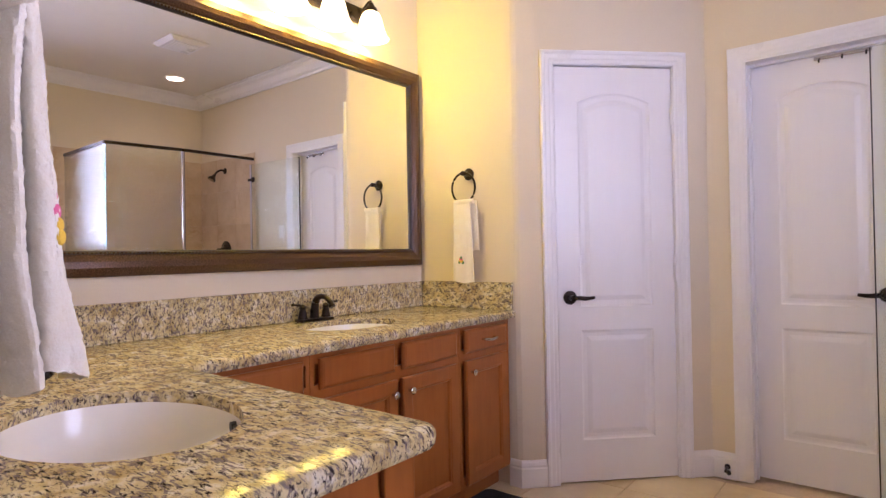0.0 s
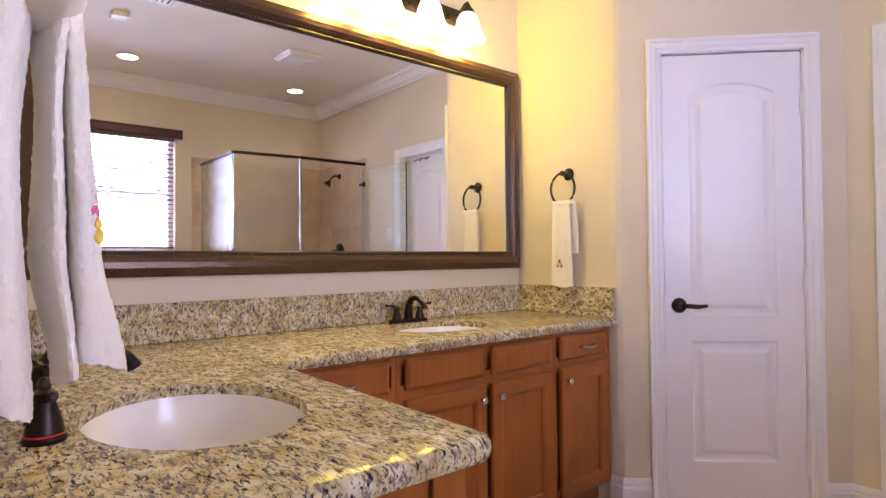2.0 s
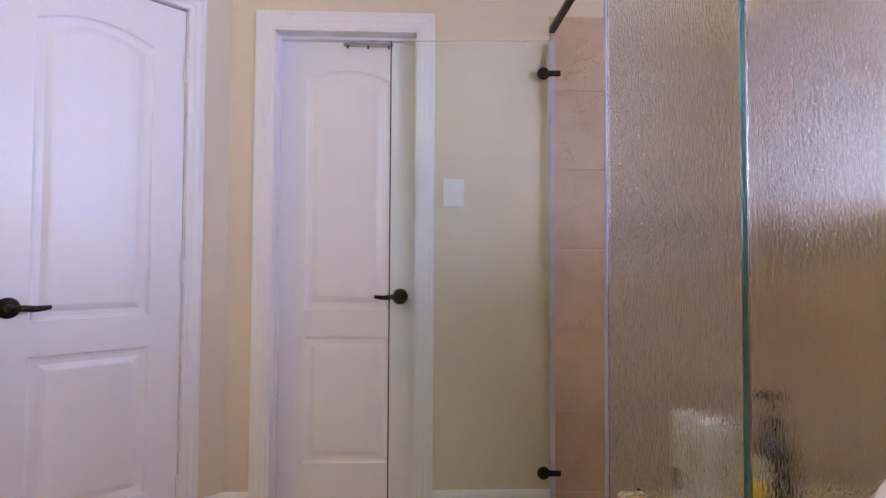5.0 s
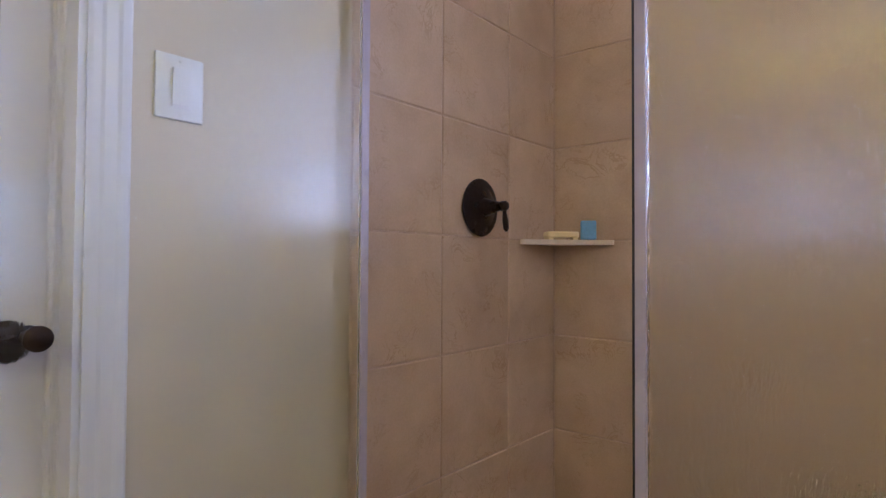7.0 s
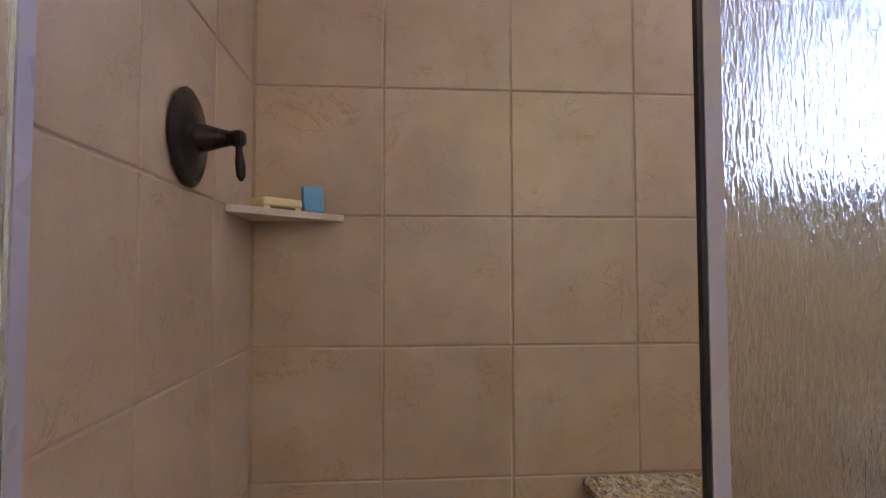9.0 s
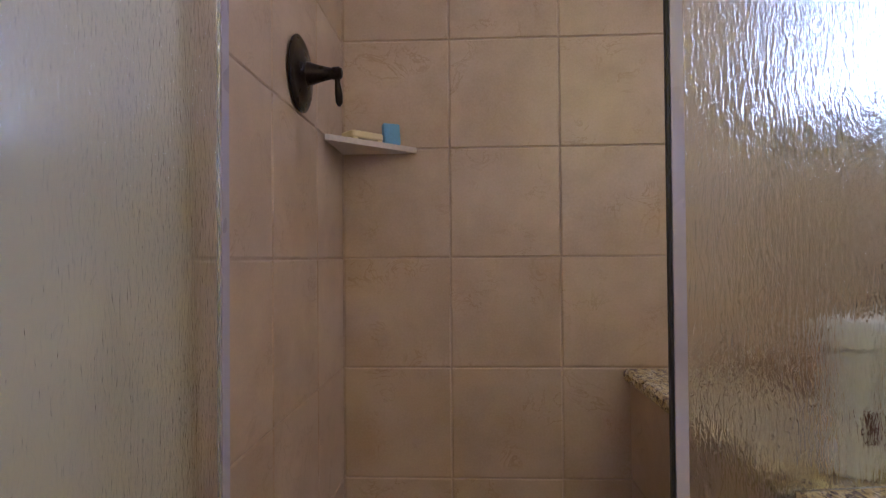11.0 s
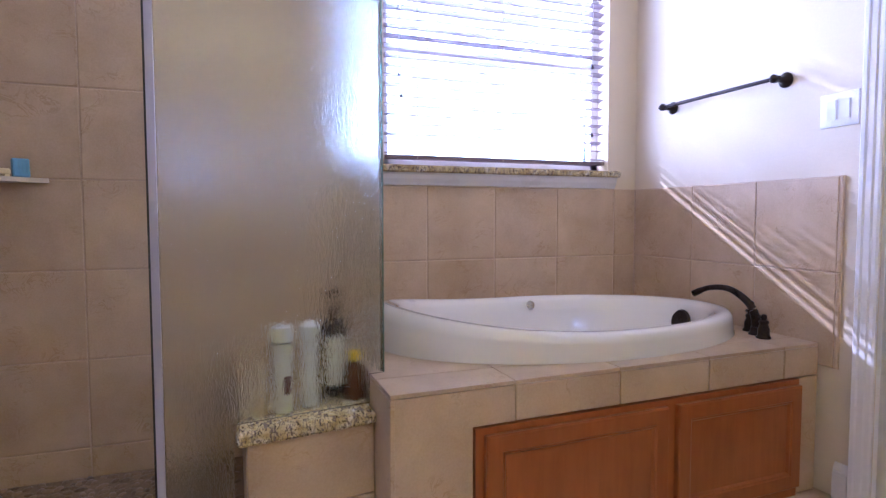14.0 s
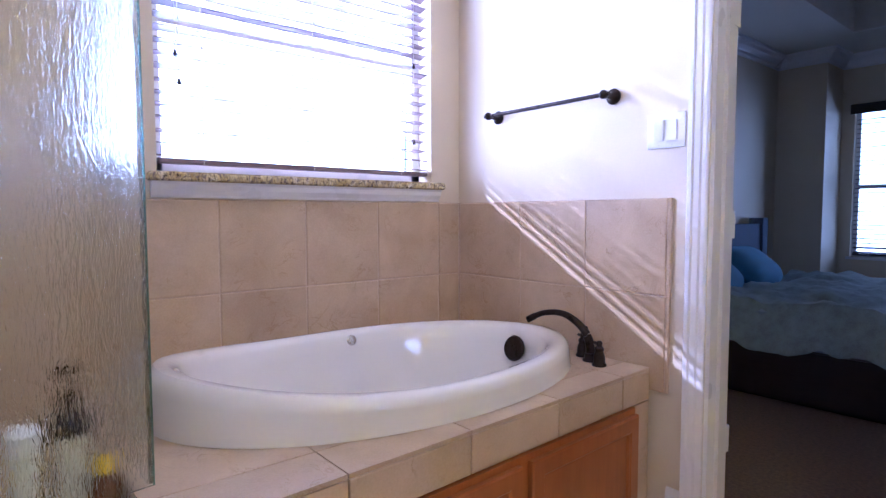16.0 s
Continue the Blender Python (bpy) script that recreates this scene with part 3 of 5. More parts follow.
def blind(parent_at, y0, y1, z0, z1, along, tilt, label, slat_mat):
    """A slatted blind; along is 'y' for a window facing -x, 'x' for one facing +y."""
    b = thing("window_blind", parent_at, 0 if along == "y" else -90, label, "blind")
    w, pitch = 0.048, 0.0425
    n = int((z1 - 0.06 - z0) / pitch)
    rng = random.Random(8)
    kinds = []
    for k in range(n):
        z = z0 + 0.03 + k * pitch
        if k < 5:
            bm = bmesh.new()
            pts = []
            for i in range(5):
                u = i / 4 - 0.5
                pts.append((u * w * math.cos(tilt), u * w * math.sin(tilt) + 0.003 * (1 - 4 * u * u)))
            loop = pts + [(x, z_ - 0.0028) for x, z_ in reversed(pts)]
            rings = []
            for j in range(33):
                y = y0 + (y1 - y0) * j / 32
                twist = 0.10 * noise.noise((y * 4.2, k * 5.7, 0.4)) + 0.05 * noise.noise((y * 13, k * 3.1, 2.2))
                sag = 0.0025 * noise.noise((y * 3, k * 2.3, 7.1))
                rings.append([(x, y, z_ + sag + x * twist) for x, z_ in loop])
            loft(bm, rings)
            ob = part("slat", bm, slat_mat, b)
            kinds.append(ob.data)
        else:
            ob = new("slat", kinds[rng.randrange(5)])
            ob.parent = b
        ob.location.z = z * U
        ob.rotation_euler = (rng.uniform(-0.0016, 0.0016), rng.uniform(-0.07, 0.07) - (0.30 if k < 2 else 0), 0)
    part("bottom_rail", box(-0.026, 0.026, y0, y1, z0, z0 + 0.018, 0.003, 1), slat_mat, b)
    part("head_rail", box(-0.028, 0.03, y0, y1, z1 - 0.05, z1 - 0.004), slat_mat, b)
    for f in (0.13, 0.5, 0.87):
        y = y0 + (y1 - y0) * f
        part("ladder_cord", boxes((-0.027, -0.0255, y - 0.001, y + 0.001, z0, z1 - 0.04), (0.0255, 0.027, y - 0.001, y + 0.001, z0, z1 - 0.04)), LABEL, b)
    return b


bl = blind((XE + 0.052, 0, 0), WY0 + 0.008, WY1 - 0.008, WZ0 + 0.036, WZ1 - 0.002, "y", -0.11, "brown wooden slatted blind lowered and glowing with daylight", SLAT)
bm = sweep(bmesh.new(), [(-0.062, WY1 + 0.055), (-0.062, WY0 - 0.055)], [(0.0, 2.265), (-0.014, 2.265), (-0.018, 2.275), (-0.018, 2.325), (-0.024, 2.335), (-0.024, 2.345), (0.0, 2.345)], False)
bx(bm, -0.06, -0.042, WY1 + 0.035, WY1 + 0.055, 2.265, 2.345)
bx(bm, -0.06, -0.042, WY0 - 0.055, WY0 - 0.035, 2.265, 2.345)
part("valance", bm, MAHOG, bl, "dark mahogany blind valance")
for y, z, top in ((1.452, 1.62, 2.24), (1.442, 1.525, 2.24), (0.452, 1.735, 2.24), (0.452, 1.40, 2.24)):
    cd = part("pull_cord", rod(bmesh.new(), [(-0.032, y, top), (-0.032, y, z)], 0.0012, 6), LABEL, bl)
    part("tassel", turned(bmesh.new(), [(0.003, 0.022), (0.005, 0.012), (0.0075, 0.0), (0.0, -0.002)], (-0.032, y, z - 0.02), seg=10), DARKWOOD, cd, smooth=True)

# ---- vanity ----
ZT = 0.85                       # counter top
FX = 0.60                       # counter front of the long run
LY, LX = 0.665, 1.470           # front and end of the short leg
SINK1, SINK2 = (0.995, 0.352, 0.245, 0.185), (0.30, 1.505, 0.165, 0.215)


def rounded(pts, radii, n=6):
    out = []
    for i, (x, y) in enumerate(pts):
        r = radii[i]
        if not r:
            out.append((x, y))
            continue
        p, a, b = Vector((x, y)), Vector(pts[i - 1]), Vector(pts[(i + 1) % len(pts)])
        u, v = (a - p).normalized(), (b - p).normalized()
        for k in range(n + 1):
            t = k / n
            q = p + u * r * (1 - t) ** 2 + v * r * t ** 2
            out.append((q.x, q.y))
    return out


top = thing("countertop", (0, 0, 0), 0, "speckled cream and black granite countertop on the corner vanity", "countertop")
outline = rounded([(0.0, YW), (LX, YW), (LX, LY), (FX, LY), (FX, 2.31), (0.0, 2.31)], [0, 0, 0.045, 0.02, 0, 0])
bm = bmesh.new()
prof = [(0.014, ZT), (0.006, ZT - 0.003), (0.001, ZT - 0.010), (0.0, ZT - 0.018), (0.001, ZT - 0.028), (0.006, ZT - 0.036), (0.016, ZT - 0.038)]
loops, allv = [], []
for d, z in prof:
    loops.append([bm.verts.new((q.x, q.y, z)) for q in inset(outline, d)])
for a, b in zip(loops, loops[1:]):
    bridge(bm, a, b)
for z, li in ((ZT, loops[0]), (ZT - 0.038, loops[-1])):
    es = [bm.edges.get((li[i], li[(i + 1) % len(li)])) for i in range(len(li))]
    hs = []
    for s in (SINK1, SINK2):
        vs, e2 = ring_verts(bm, oval(*s, z))
        es += e2
        hs.append(vs)
    allv.append(hs)
    bmesh.ops.triangle_fill(bm, edges=es, use_beauty=True)
for a, b in zip(*allv):
    bridge(bm, a, b)
part("slab", bm, GRANITE, top, smooth=True)
part("backsplash", box(0.002, 0.022, YW + 0.022, 2.31, ZT, ZT + 0.133, 0.003), GRANITE, top)
part("backsplash", box(0.024, 0.590, 2.288, 2.308, ZT, ZT + 0.135, 0.003), GRANITE, top)
part("backsplash", box(0.002, LX - 0.01, YW + 0.002, YW + 0.020, ZT, ZT + 0.133, 0.003), GRANITE, top)


def sink(s, label, holes):
    cx, cy, a, b = s
    ob = thing("sink", (cx, cy, ZT - 0.022), 0, label, "sink")
    rings = []
    for k, (f, z) in enumerate([(1.06, -0.001), (1.0, -0.001), (0.985, -0.012), (0.96, -0.04), (0.88, -0.09), (0.70, -0.128), (0.40, -0.146), (0.09, -0.150)]):
        rings.append(oval(0, 0, a * f, b * f, z))
    for f, z in [(0.09, -0.162), (0.45, -0.158), (0.76, -0.140), (0.95, -0.096), (1.03, -0.045), (1.06, -0.012)]:
        rings.append(oval(0, 0, a * f, b * f, z))
    bm = loft(bmesh.new(), rings, cap0=False, cap1=False)
    part("bowl", bm, PORC, ob, smooth=True)
    part("drain", turned(bmesh.new(), [(0.028, 0.0), (0.026, 0.004), (0.018, 0.003), (0.0, 0.006)], (0, 0, -0.150)), BRONZE, ob, smooth=True)
    # black discs on the bowl stand in for the shaded openings
    for t in holes:
        x, y = 0.978 * a * math.cos(t), 0.978 * b * math.sin(t)
        n = Vector((-math.cos(t) / a, -math.sin(t) / b, 0)).normalized()
        part("overflow_hole", turned(bmesh.new(), [(0.0095, -0.004), (0.0095, 0.0080), (0.0, 0.0085)], (x, y, -0.017), n, seg=14), SEAL_VOID, ob)
    return ob


sink(SINK1, "oval white porcelain undermount sink with overflow holes", (0.98, 1.10, 1.22))
sink(SINK2, "oval white porcelain undermount sink in the long counter", ())


def faucet(at, rz, label, wide, ringed=False):
    f = thing("faucet", at, rz, label, "faucet")
    if not wide:
        part("base_plate", box(-0.030, 0.030, -0.085, 0.085, 0, 0.014, 0.006), BRONZE, f, smooth=True)
    dy = 0.10 if wide else 0.062
    for s in (-1, 1):
        h = part("handle", turned(bmesh.new(), [(0.030, 0.0), (0.031, 0.006), (0.027, 0.012), (0.024, 0.03), (0.017, 0.052), (0.015, 0.060), (0.019, 0.066), (0.017, 0.074), (0.009, 0.080), (0.010, 0.088), (0.006, 0.096), (0.0, 0.099)] if wide else [(0.020, 0.010), (0.021, 0.016), (0.016, 0.04), (0.012, 0.055), (0.016, 0.062), (0.010, 0.072), (0.0, 0.076)], (0, s * dy, 0)), BRONZE, f, "dark bronze tap handle", smooth=True)
        part("lever", rod(bmesh.new(), curve([(0, s * dy, 0.066), (0.004, s * (dy + 0.03), 0.074), (0.006, s * (dy + 0.062), 0.078)], 5), [0.006, 0.006, 0.006, 0.006, 0.006, 0.0055, 0.005, 0.005, 0.006, 0.007, 0.004]), BRONZE, h, smooth=True)
        if ringed:
            part("colour_ring", turned(bmesh.new(), [(0.0284, 0.0105), (0.0288, 0.0120), (0.0280, 0.0130)], (0, s * dy, 0)), REDLINE, h, "thin red ring")
    k = 1.22 if wide else 1.0
    pts = curve([(0, 0, 0.008), (0.002, 0, 0.06 * k), (0.022 * k, 0, 0.098 * k), (0.065 * k, 0, 0.106 * k), (0.105 * k, 0, 0.086 * k), (0.118 * k, 0, 0.066 * k)], 7)
    n = len(pts)
    part("spout", rod(bmesh.new(), pts, [0.021 - 0.010 * min(1, i / n * 1.7) + (0.003 if i > n - 5 else 0) for i in range(n)], 16), BRONZE, f, "arched dark bronze spout", smooth=True)
    return f


faucet((0.085, 1.505, ZT), 0, "dark bronze two-handle faucet behind the far sink", False)
faucet((0.930, 0.118, ZT), 90, "dark bronze widespread faucet behind the near sink", True, True)


def cab_front(parent, name, y0, y1, z0, z1, x, fw, mat=WOOD):
    """A framed front facing +x: raised rim and recessed panel, or a plain slab with a worked edge."""
    bm = bmesh.new()
    t = 0.019
    def loop(i, d):
        return [(x + d, a, b) for a, b in ((y0 + i, z0 + i), (y1 - i, z0 + i), (y1 - i, z1 - i), (y0 + i, z1 - i))]
    if fw:
        rings = [loop(0, 0), loop(0, t - 0.004), loop(0.004, t), (loop(fw - 0.008, t)), loop(fw - 0.004, t - 0.003), loop(fw, t - 0.003), loop(fw + 0.006, t - 0.011), loop(fw + 0.012, t - 0.011)]
    else:
        rings = [loop(0, 0), loop(0, t - 0.009), loop(0.006, t - 0.003), loop(0.013, t)]
    loft(bm, rings)
    return part(name, bm, mat, parent)


def knob(parent, x, y, z):
    return part("knob", turned(bmesh.new(), [(0.006, 0.0), (0.005, 0.010), (0.009, 0.015), (0.014, 0.019), (0.014, 0.024), (0.009, 0.028), (0.0, 0.029)], (x, y, z), (1, 0, 0), 18), CHROME, parent, "brushed nickel knob", smooth=True)


def pull(parent, x, y, z):
    pts = curve([(x, y - 0.045, z), (x + 0.022, y - 0.040, z), (x + 0.028, y, z - 0.003), (x + 0.022, y + 0.040, z), (x, y + 0.045, z)], 6)
    n = len(pts)
    return part("pull", rod(bmesh.new(), pts, [0.0045 + 0.003 * math.sin(math.pi * i / (n - 1)) for i in range(n)], 10), CHROME, parent, "brushed nickel bow pull", smooth=True)


CX = 0.558


def cabinet(y0, y1, label, fronts):
    c = thing("vanity_cabinet", (0, 0, 0), 0, label, "cabinet", "vanity cabinets")
    part("side_panel", box(0.02, CX, y0, y0 + 0.016, 0.10, 0.811), WOOD, c)
    part("side_panel", box(0.02, CX, y1 - 0.016, y1, 0.10, 0.811), WOOD, c)
    part("bottom_panel", box(0.02, CX - 0.02, y0 + 0.016, y1 - 0.016, 0.10, 0.116), WOOD, c)
    for za, zb in ((0.10, 0.15), (0.645, 0.705), (0.775, 0.811)):
        part("face_rail", box(CX - 0.02, CX, y0 + 0.016, y1 - 0.016, za, zb), WOOD, c)
    part("backing", box(CX - 0.026, CX - 0.021, y0 + 0.016, y1 - 0.016, 0.116, 0.811), WOOD, c)
    part("toe_kick", box(0.02, CX - 0.07, y0, y1, 0.0, 0.098), WOOD, c)
    for kind, a, b, z0, z1, hw in fronts:
        f = cab_front(c, kind, a, b, z0, z1, CX + 0.002, 0.058 if kind == "cabinet_door" else 0)
        if hw == "pull":
            pull(f, CX + 0.021, (a + b) / 2, (z0 + z1) / 2)
        elif hw == "knob_l":
            knob(f, CX + 0.021, a + 0.032, z1 - 0.05)
        elif hw == "knob_r":
            knob(f, CX + 0.021, b - 0.032, z1 - 0.05)
    return c


cabinet(1.905, 2.305, "honey maple vanity cabinet with one drawer over a door", [("drawer_front", 1.935, 2.262, 0.690, 0.792, "pull"), ("cabinet_door", 1.935, 2.262, 0.115, 0.658, "knob_l")])
cabinet(1.105, 1.903, "honey maple sink cabinet with two doors and blank fronts", [("drawer_front", 1.137, 1.490, 0.690, 0.792, ""), ("drawer_front", 1.535, 1.872, 0.690, 0.792, ""), ("cabinet_door", 1.137, 1.500, 0.115, 0.658, "knob_r"), ("cabinet_door", 1.528, 1.872, 0.115, 0.658, "knob_l")])
cabinet(0.665, 1.103, "honey maple vanity cabinet with a stack of drawers", [("drawer_front", 0.690, 1.070, 0.690, 0.792, "pull"), ("drawer_front", 0.690, 1.070, 0.41, 0.658, "pull"), ("drawer_front", 0.690, 1.070, 0.115, 0.38, "pull")])
leg = thing("vanity_cabinet", (0, 0, 0), 0, "honey maple vanity cabinet with a plain panelled end", "cabinet", "vanity cabinets")
part("side_panel", box(1.409, 1.4245, 0.06, 0.60, 0.10, 0.811), WOOD, leg)
part("side_panel", box(0.02, 0.036, 0.06, 0.60, 0.10, 0.811), WOOD, leg)
part("bottom_panel", box(0.037, 1.408, 0.06, 0.60, 0.10, 0.116), WOOD, leg)
part("face_rail", box(0.56, 1.408, 0.582, 0.60, 0.775, 0.811), WOOD, leg)
part("backing", box(0.56, 1.408, 0.560, 0.570, 0.117, 0.774), WOOD, leg)
part("toe_kick", box(0.56, 1.37, 0.06, 0.53, 0.0, 0.098), WOOD, leg)
part("end_panel", box(1.425, 1.431, 0.06, 0.548, 0.10, 0.811, 0.001, 1), WOOD, leg)
part("end_stile", box(1.425, 1.436, 0.556, 0.62, 0.10, 0.811, 0.002, 1), WOOD, leg)
for k in range(2):
    f = cab_front(leg, "cabinet_door", 0.0, 0.40, 0.115, 0.79, 0, 0.058)
    f.matrix_basis = pose((0.60 + 0.415 * (k + 1) - 0.01) * U, 0.602 * U, 0, 0, 0, 90)

# ---- framed mirror ----
mr = thing("wall_mirror", (0, 0, 0), 0, "large rectangular mirror in a bronzed wooden frame", "mirror")
MY0, MY1, MZ0, MZ1 = 0.145, 2.293, 1.072, 2.112
bm = bmesh.new()


def mloop(i, d):
    return [(d, MY0 + i, MZ0 + i), (d, MY1 - i, MZ0 + i), (d, MY1 - i, MZ1 - i), (d, MY0 + i, MZ1 - i)]


loft(bm, [mloop(i, d) for i, d in ((0, 0.002), (0, 0.020), (0.004, 0.026), (0.014, 0.030), (0.030, 0.036), (0.050, 0.035), (0.066, 0.027), (0.072, 0.022), (0.074, 0.022))], cap0=False, cap1=False)
part("frame", bm, FRAME, mr, "bronzed brown wooden mirror frame")
bm = bmesh.new()
loft(bm, [mloop(i, d) for i, d in ((0.074, 0.010), (0.074, 0.024), (0.080, 0.026), (0.086, 0.022), (0.088, 0.010))], cap0=False, cap1=False)
part("inner_lip", bm, DARKWOOD, mr, "dark inner lip of the frame")
bm = bmesh.new()
for a0, a1, hor in ((MY0 + 0.08, MY1 - 0.08, True), (MZ0 + 0.08, MZ1 - 0.08, False)):
    n = int((a1 - a0) / 0.013)
    for k in range(n):
        u = a0 + (k + 0.5) * 0.013
        for e in ((MZ0 + 0.080, MZ1 - 0.080) if hor else (MY0 + 0.080, MY1 - 0.080)):
            c = (0.027, u, e) if hor else (0.027, e, u)
            bmesh.ops.create_icosphere(bm, subdivisions=1, radius=0.0042, matrix=Matrix.Translation(c))
part("beading", bm, FRAME, mr, "fine beading round the glass")
part("mirror_glass", box(0.004, 0.012, MY0 + 0.07, MY1 - 0.07, MZ0 + 0.07, MZ1 - 0.07), MIRROR, mr, "clear silvered mirror glass")

# ---- vanity light ----
vl = thing("vanity_light", (0, 0, 0), 0, "bronze vanity light bar with four lit frosted bell shades", "wall lamp")
part("back_plate", box(0.001, 0.024, 1.04, 1.995, 2.262, 2.342, 0.008), BRONZE, vl, smooth=True)
for y in LAMP_Y:
    arm = part("arm", rod(bmesh.new(), curve([(0.02, y, 2.312), (0.05, y, 2.332), (0.080, y, 2.350), (0.090, y, 2.335)], 6), 0.009), BRONZE, vl, smooth=True)
    part("cup", turned(bmesh.new(), [(0.0, 0.058), (0.006, 0.054), (0.008, 0.044), (0.014, 0.040), (0.016, 0.028), (0.030, 0.014), (0.033, 0.0), (0.028, -0.004)], (0.09, y, 2.302)), BRONZE, arm, smooth=True)
    prof = [(0.028, 0.0), (0.040, -0.010), (0.052, -0.035), (0.060, -0.070), (0.068, -0.100), (0.080, -0.122), (0.086, -0.130), (0.083, -0.131), (0.064, -0.100), (0.056, -0.070), (0.048, -0.036), (0.036, -0.012), (0.024, -0.003)]
    bm = loft(bmesh.new(), [[(0.09 + r * math.cos(t), y + r * math.sin(t), 2.300 + z) for t in [2 * math.pi * k / 32 for k in range(32)]] for r, z in prof], cap0=False, cap1=False)
    sh = part("shade", bm, SHADE, vl, "lit frosted white glass bell shade", smooth=True)
    sh.visible_shadow = False


# ---- towels ----
def flap(bm, x0, x1, y, z0, z1, flare, seed, depth=0.008, thick=0.006, lean=0.0, waves=5.0):
    """A hanging fold of terry cloth in the x-z plane."""
    nx, nz = 22, 26
    rng = random.Random(seed)
    ph = [rng.uniform(0, 6.28) for _ in range(3)]
    def at(i, k, side):
        u, v = i / nx, k / nz
        s = 1 - v
        w = (x0 + x1) / 2 + (u - 0.5) * (x1 - x0) * (1 + flare * s)
        yy = y + depth * (0.25 + s) * math.sin(waves * u + ph[0] + 1.4 * s) + lean * s ** 1.5 + 0.4 * depth * math.sin(11 * u + ph[1]) * s + 0.002 * noise.noise((u * 9, v * 14, seed))
        zz = z0 + (z1 - z0) * v + 0.008 * math.sin(4 * u + ph[2]) * s
        return (w, yy + side * thick, zz)
    grid = [[[bm.verts.new(at(i, k, sd)) for i in range(nx + 1)] for k in range(nz + 1)] for sd in (0, 1)]
    for g in grid:
        for k in range(nz):
            for i in range(nx):
                bm.faces.new((g[k][i], g[k][i + 1], g[k + 1][i + 1], g[k + 1][i]))
    a, b = grid
    for k in range(nz):
        bm.faces.new((a[k][0], a[k + 1][0], b[k + 1][0], b[k][0]))
        bm.faces.new((a[k][nx], a[k + 1][nx], b[k + 1][nx], b[k][nx]))
    for i in range(nx):
        bm.faces.new((a[0][i], a[0][i + 1], b[0][i + 1], b[0][i]))
        bm.faces.new((a[nz][i], a[nz][i + 1], b[nz][i + 1], b[nz][i]))


def cloth(stages, z0, z1, thick, seed):
    """Folded terry hanging from z1 to z0; each stage is (share of the drop, run of (depth, breadth) points across it)."""
    nz, n = 110, 12
    rng = random.Random(seed)
    ph = rng.uniform(0, 6)
    rings = []
    for k in range(nz + 1):
        t = k / nz
        i = max(j for j in range(len(stages) - 1) if stages[j][0] <= t)
        (ta, pa), (tb, pb) = stages[i], stages[i + 1]
        f = (t - ta) / (tb - ta)
        f = f * f * (3 - 2 * f)
        run = curve([(x0 + (x1 - x0) * f, -(y0 + (y1 - y0) * f), 0) for (y0, x0), (y1, x1) in zip(pa, pb)], n)
        m = len(run)
        fr, bk = [], []
        for j, q in enumerate(run):
            d = (run[min(j + 1, m - 1)] - run[max(j - 1, 0)]).normalized()
            nrm = Vector((d.y, -d.x, 0))
            u = j / m
            h = z1 + (z0 - z1) * t * (1 + 0.035 * math.sin(6 * u + ph)) + 0.003 * noise.noise((u * 30, t * 9, seed))
            fuzz = 0.0010 * noise.noise((u * 26, t * 30, seed)) + 0.0018 * noise.noise((u * 90, t * 140, seed + 3))
            hem = 1.0 if t < 0.90 else 0.72 if t < 0.925 else 1.05
            p = Vector((q.x, q.y, h))
            fr.append(p + nrm * (thick * hem + fuzz))
            bk.append(p - nrm * (thick * hem + fuzz))
        rings.append(fr + bk[::-1])
    return loft(bmesh.new(), rings)


def towel_ring(at, rz, label):
    r = thing("towel_ring", at, rz, label, "towel ring", "towel rings")
    part("post", turned(bmesh.new(), [(0.030, 0.0), (0.031, 0.005), (0.024, 0.010), (0.013, 0.018), (0.010, 0.040), (0.013, 0.050), (0.012, 0.060), (0.0, 0.064)], (0, 0, 0), (0, -1, 0)), BRONZE, r, smooth=True)
    pts = [(0.072 * math.sin(t), -0.052, -0.074 + 0.076 * math.cos(t)) for t in [2 * math.pi * k / 40 for k in range(41)]]
    part("ring", rod(bmesh.new(), pts, 0.0055, 10), BRONZE, r, smooth=True)
    return r


def flower(parent, x, y, z, s, way):
    """A small embroidered bouquet, proud of the cloth by a thread."""
    for nm, mat, dots in (("pink_petals", PINK, ((-0.35, 0.25), (0.3, 0.1))), ("yellow_petals", GOLD, ((0.0, -0.3), (0.45, -0.25), (-0.4, -0.2))), ("leaves", GREEN, ((0.0, 0.8), (-0.7, -0.6), (0.75, -0.7)))):
        bm = bmesh.new()
        for dx, dz in dots:
            turned(bm, [(0.42 * s, 0.0), (0.36 * s, 0.0016), (0.12 * s, 0.0022), (0.0, 0.002)], (x + dx * s, y, z + dz * s), (0, way, 0), 9, 1.0, 1.25)
        part(nm, bm, mat, parent)


towel_ring((0.338, 2.308, 1.535), 0, "bronze towel ring on the end wall by the mirror")
tw = thing("hand_towel", (0.338, 2.308, 1.40), 0, "cream terry hand towel with an embroidered flower on its ring", "towel", "hand towels")
bm = bmesh.new()
flap(bm, -0.055, 0.048, -0.066, -0.412, -0.005, 0.20, 3, 0.005)
part("front_fold", bm, TOWEL, tw, smooth=True)
bm = bmesh.new()
flap(bm, -0.040, 0.070, -0.044, -0.262, -0.005, 0.20, 7, 0.005)
part("back_fold", bm, TOWEL, tw, smooth=True)
part("top_fold", rod(bmesh.new(), [(-0.055, -0.053, -0.010), (-0.02, -0.053, -0.013), (0.03, -0.053, -0.013), (0.060, -0.053, -0.008)], [0.013, 0.016, 0.016, 0.013], 14), TOWEL, tw, smooth=True)
flower(tw, -0.004, -0.077, -0.305, 0.016, -1)

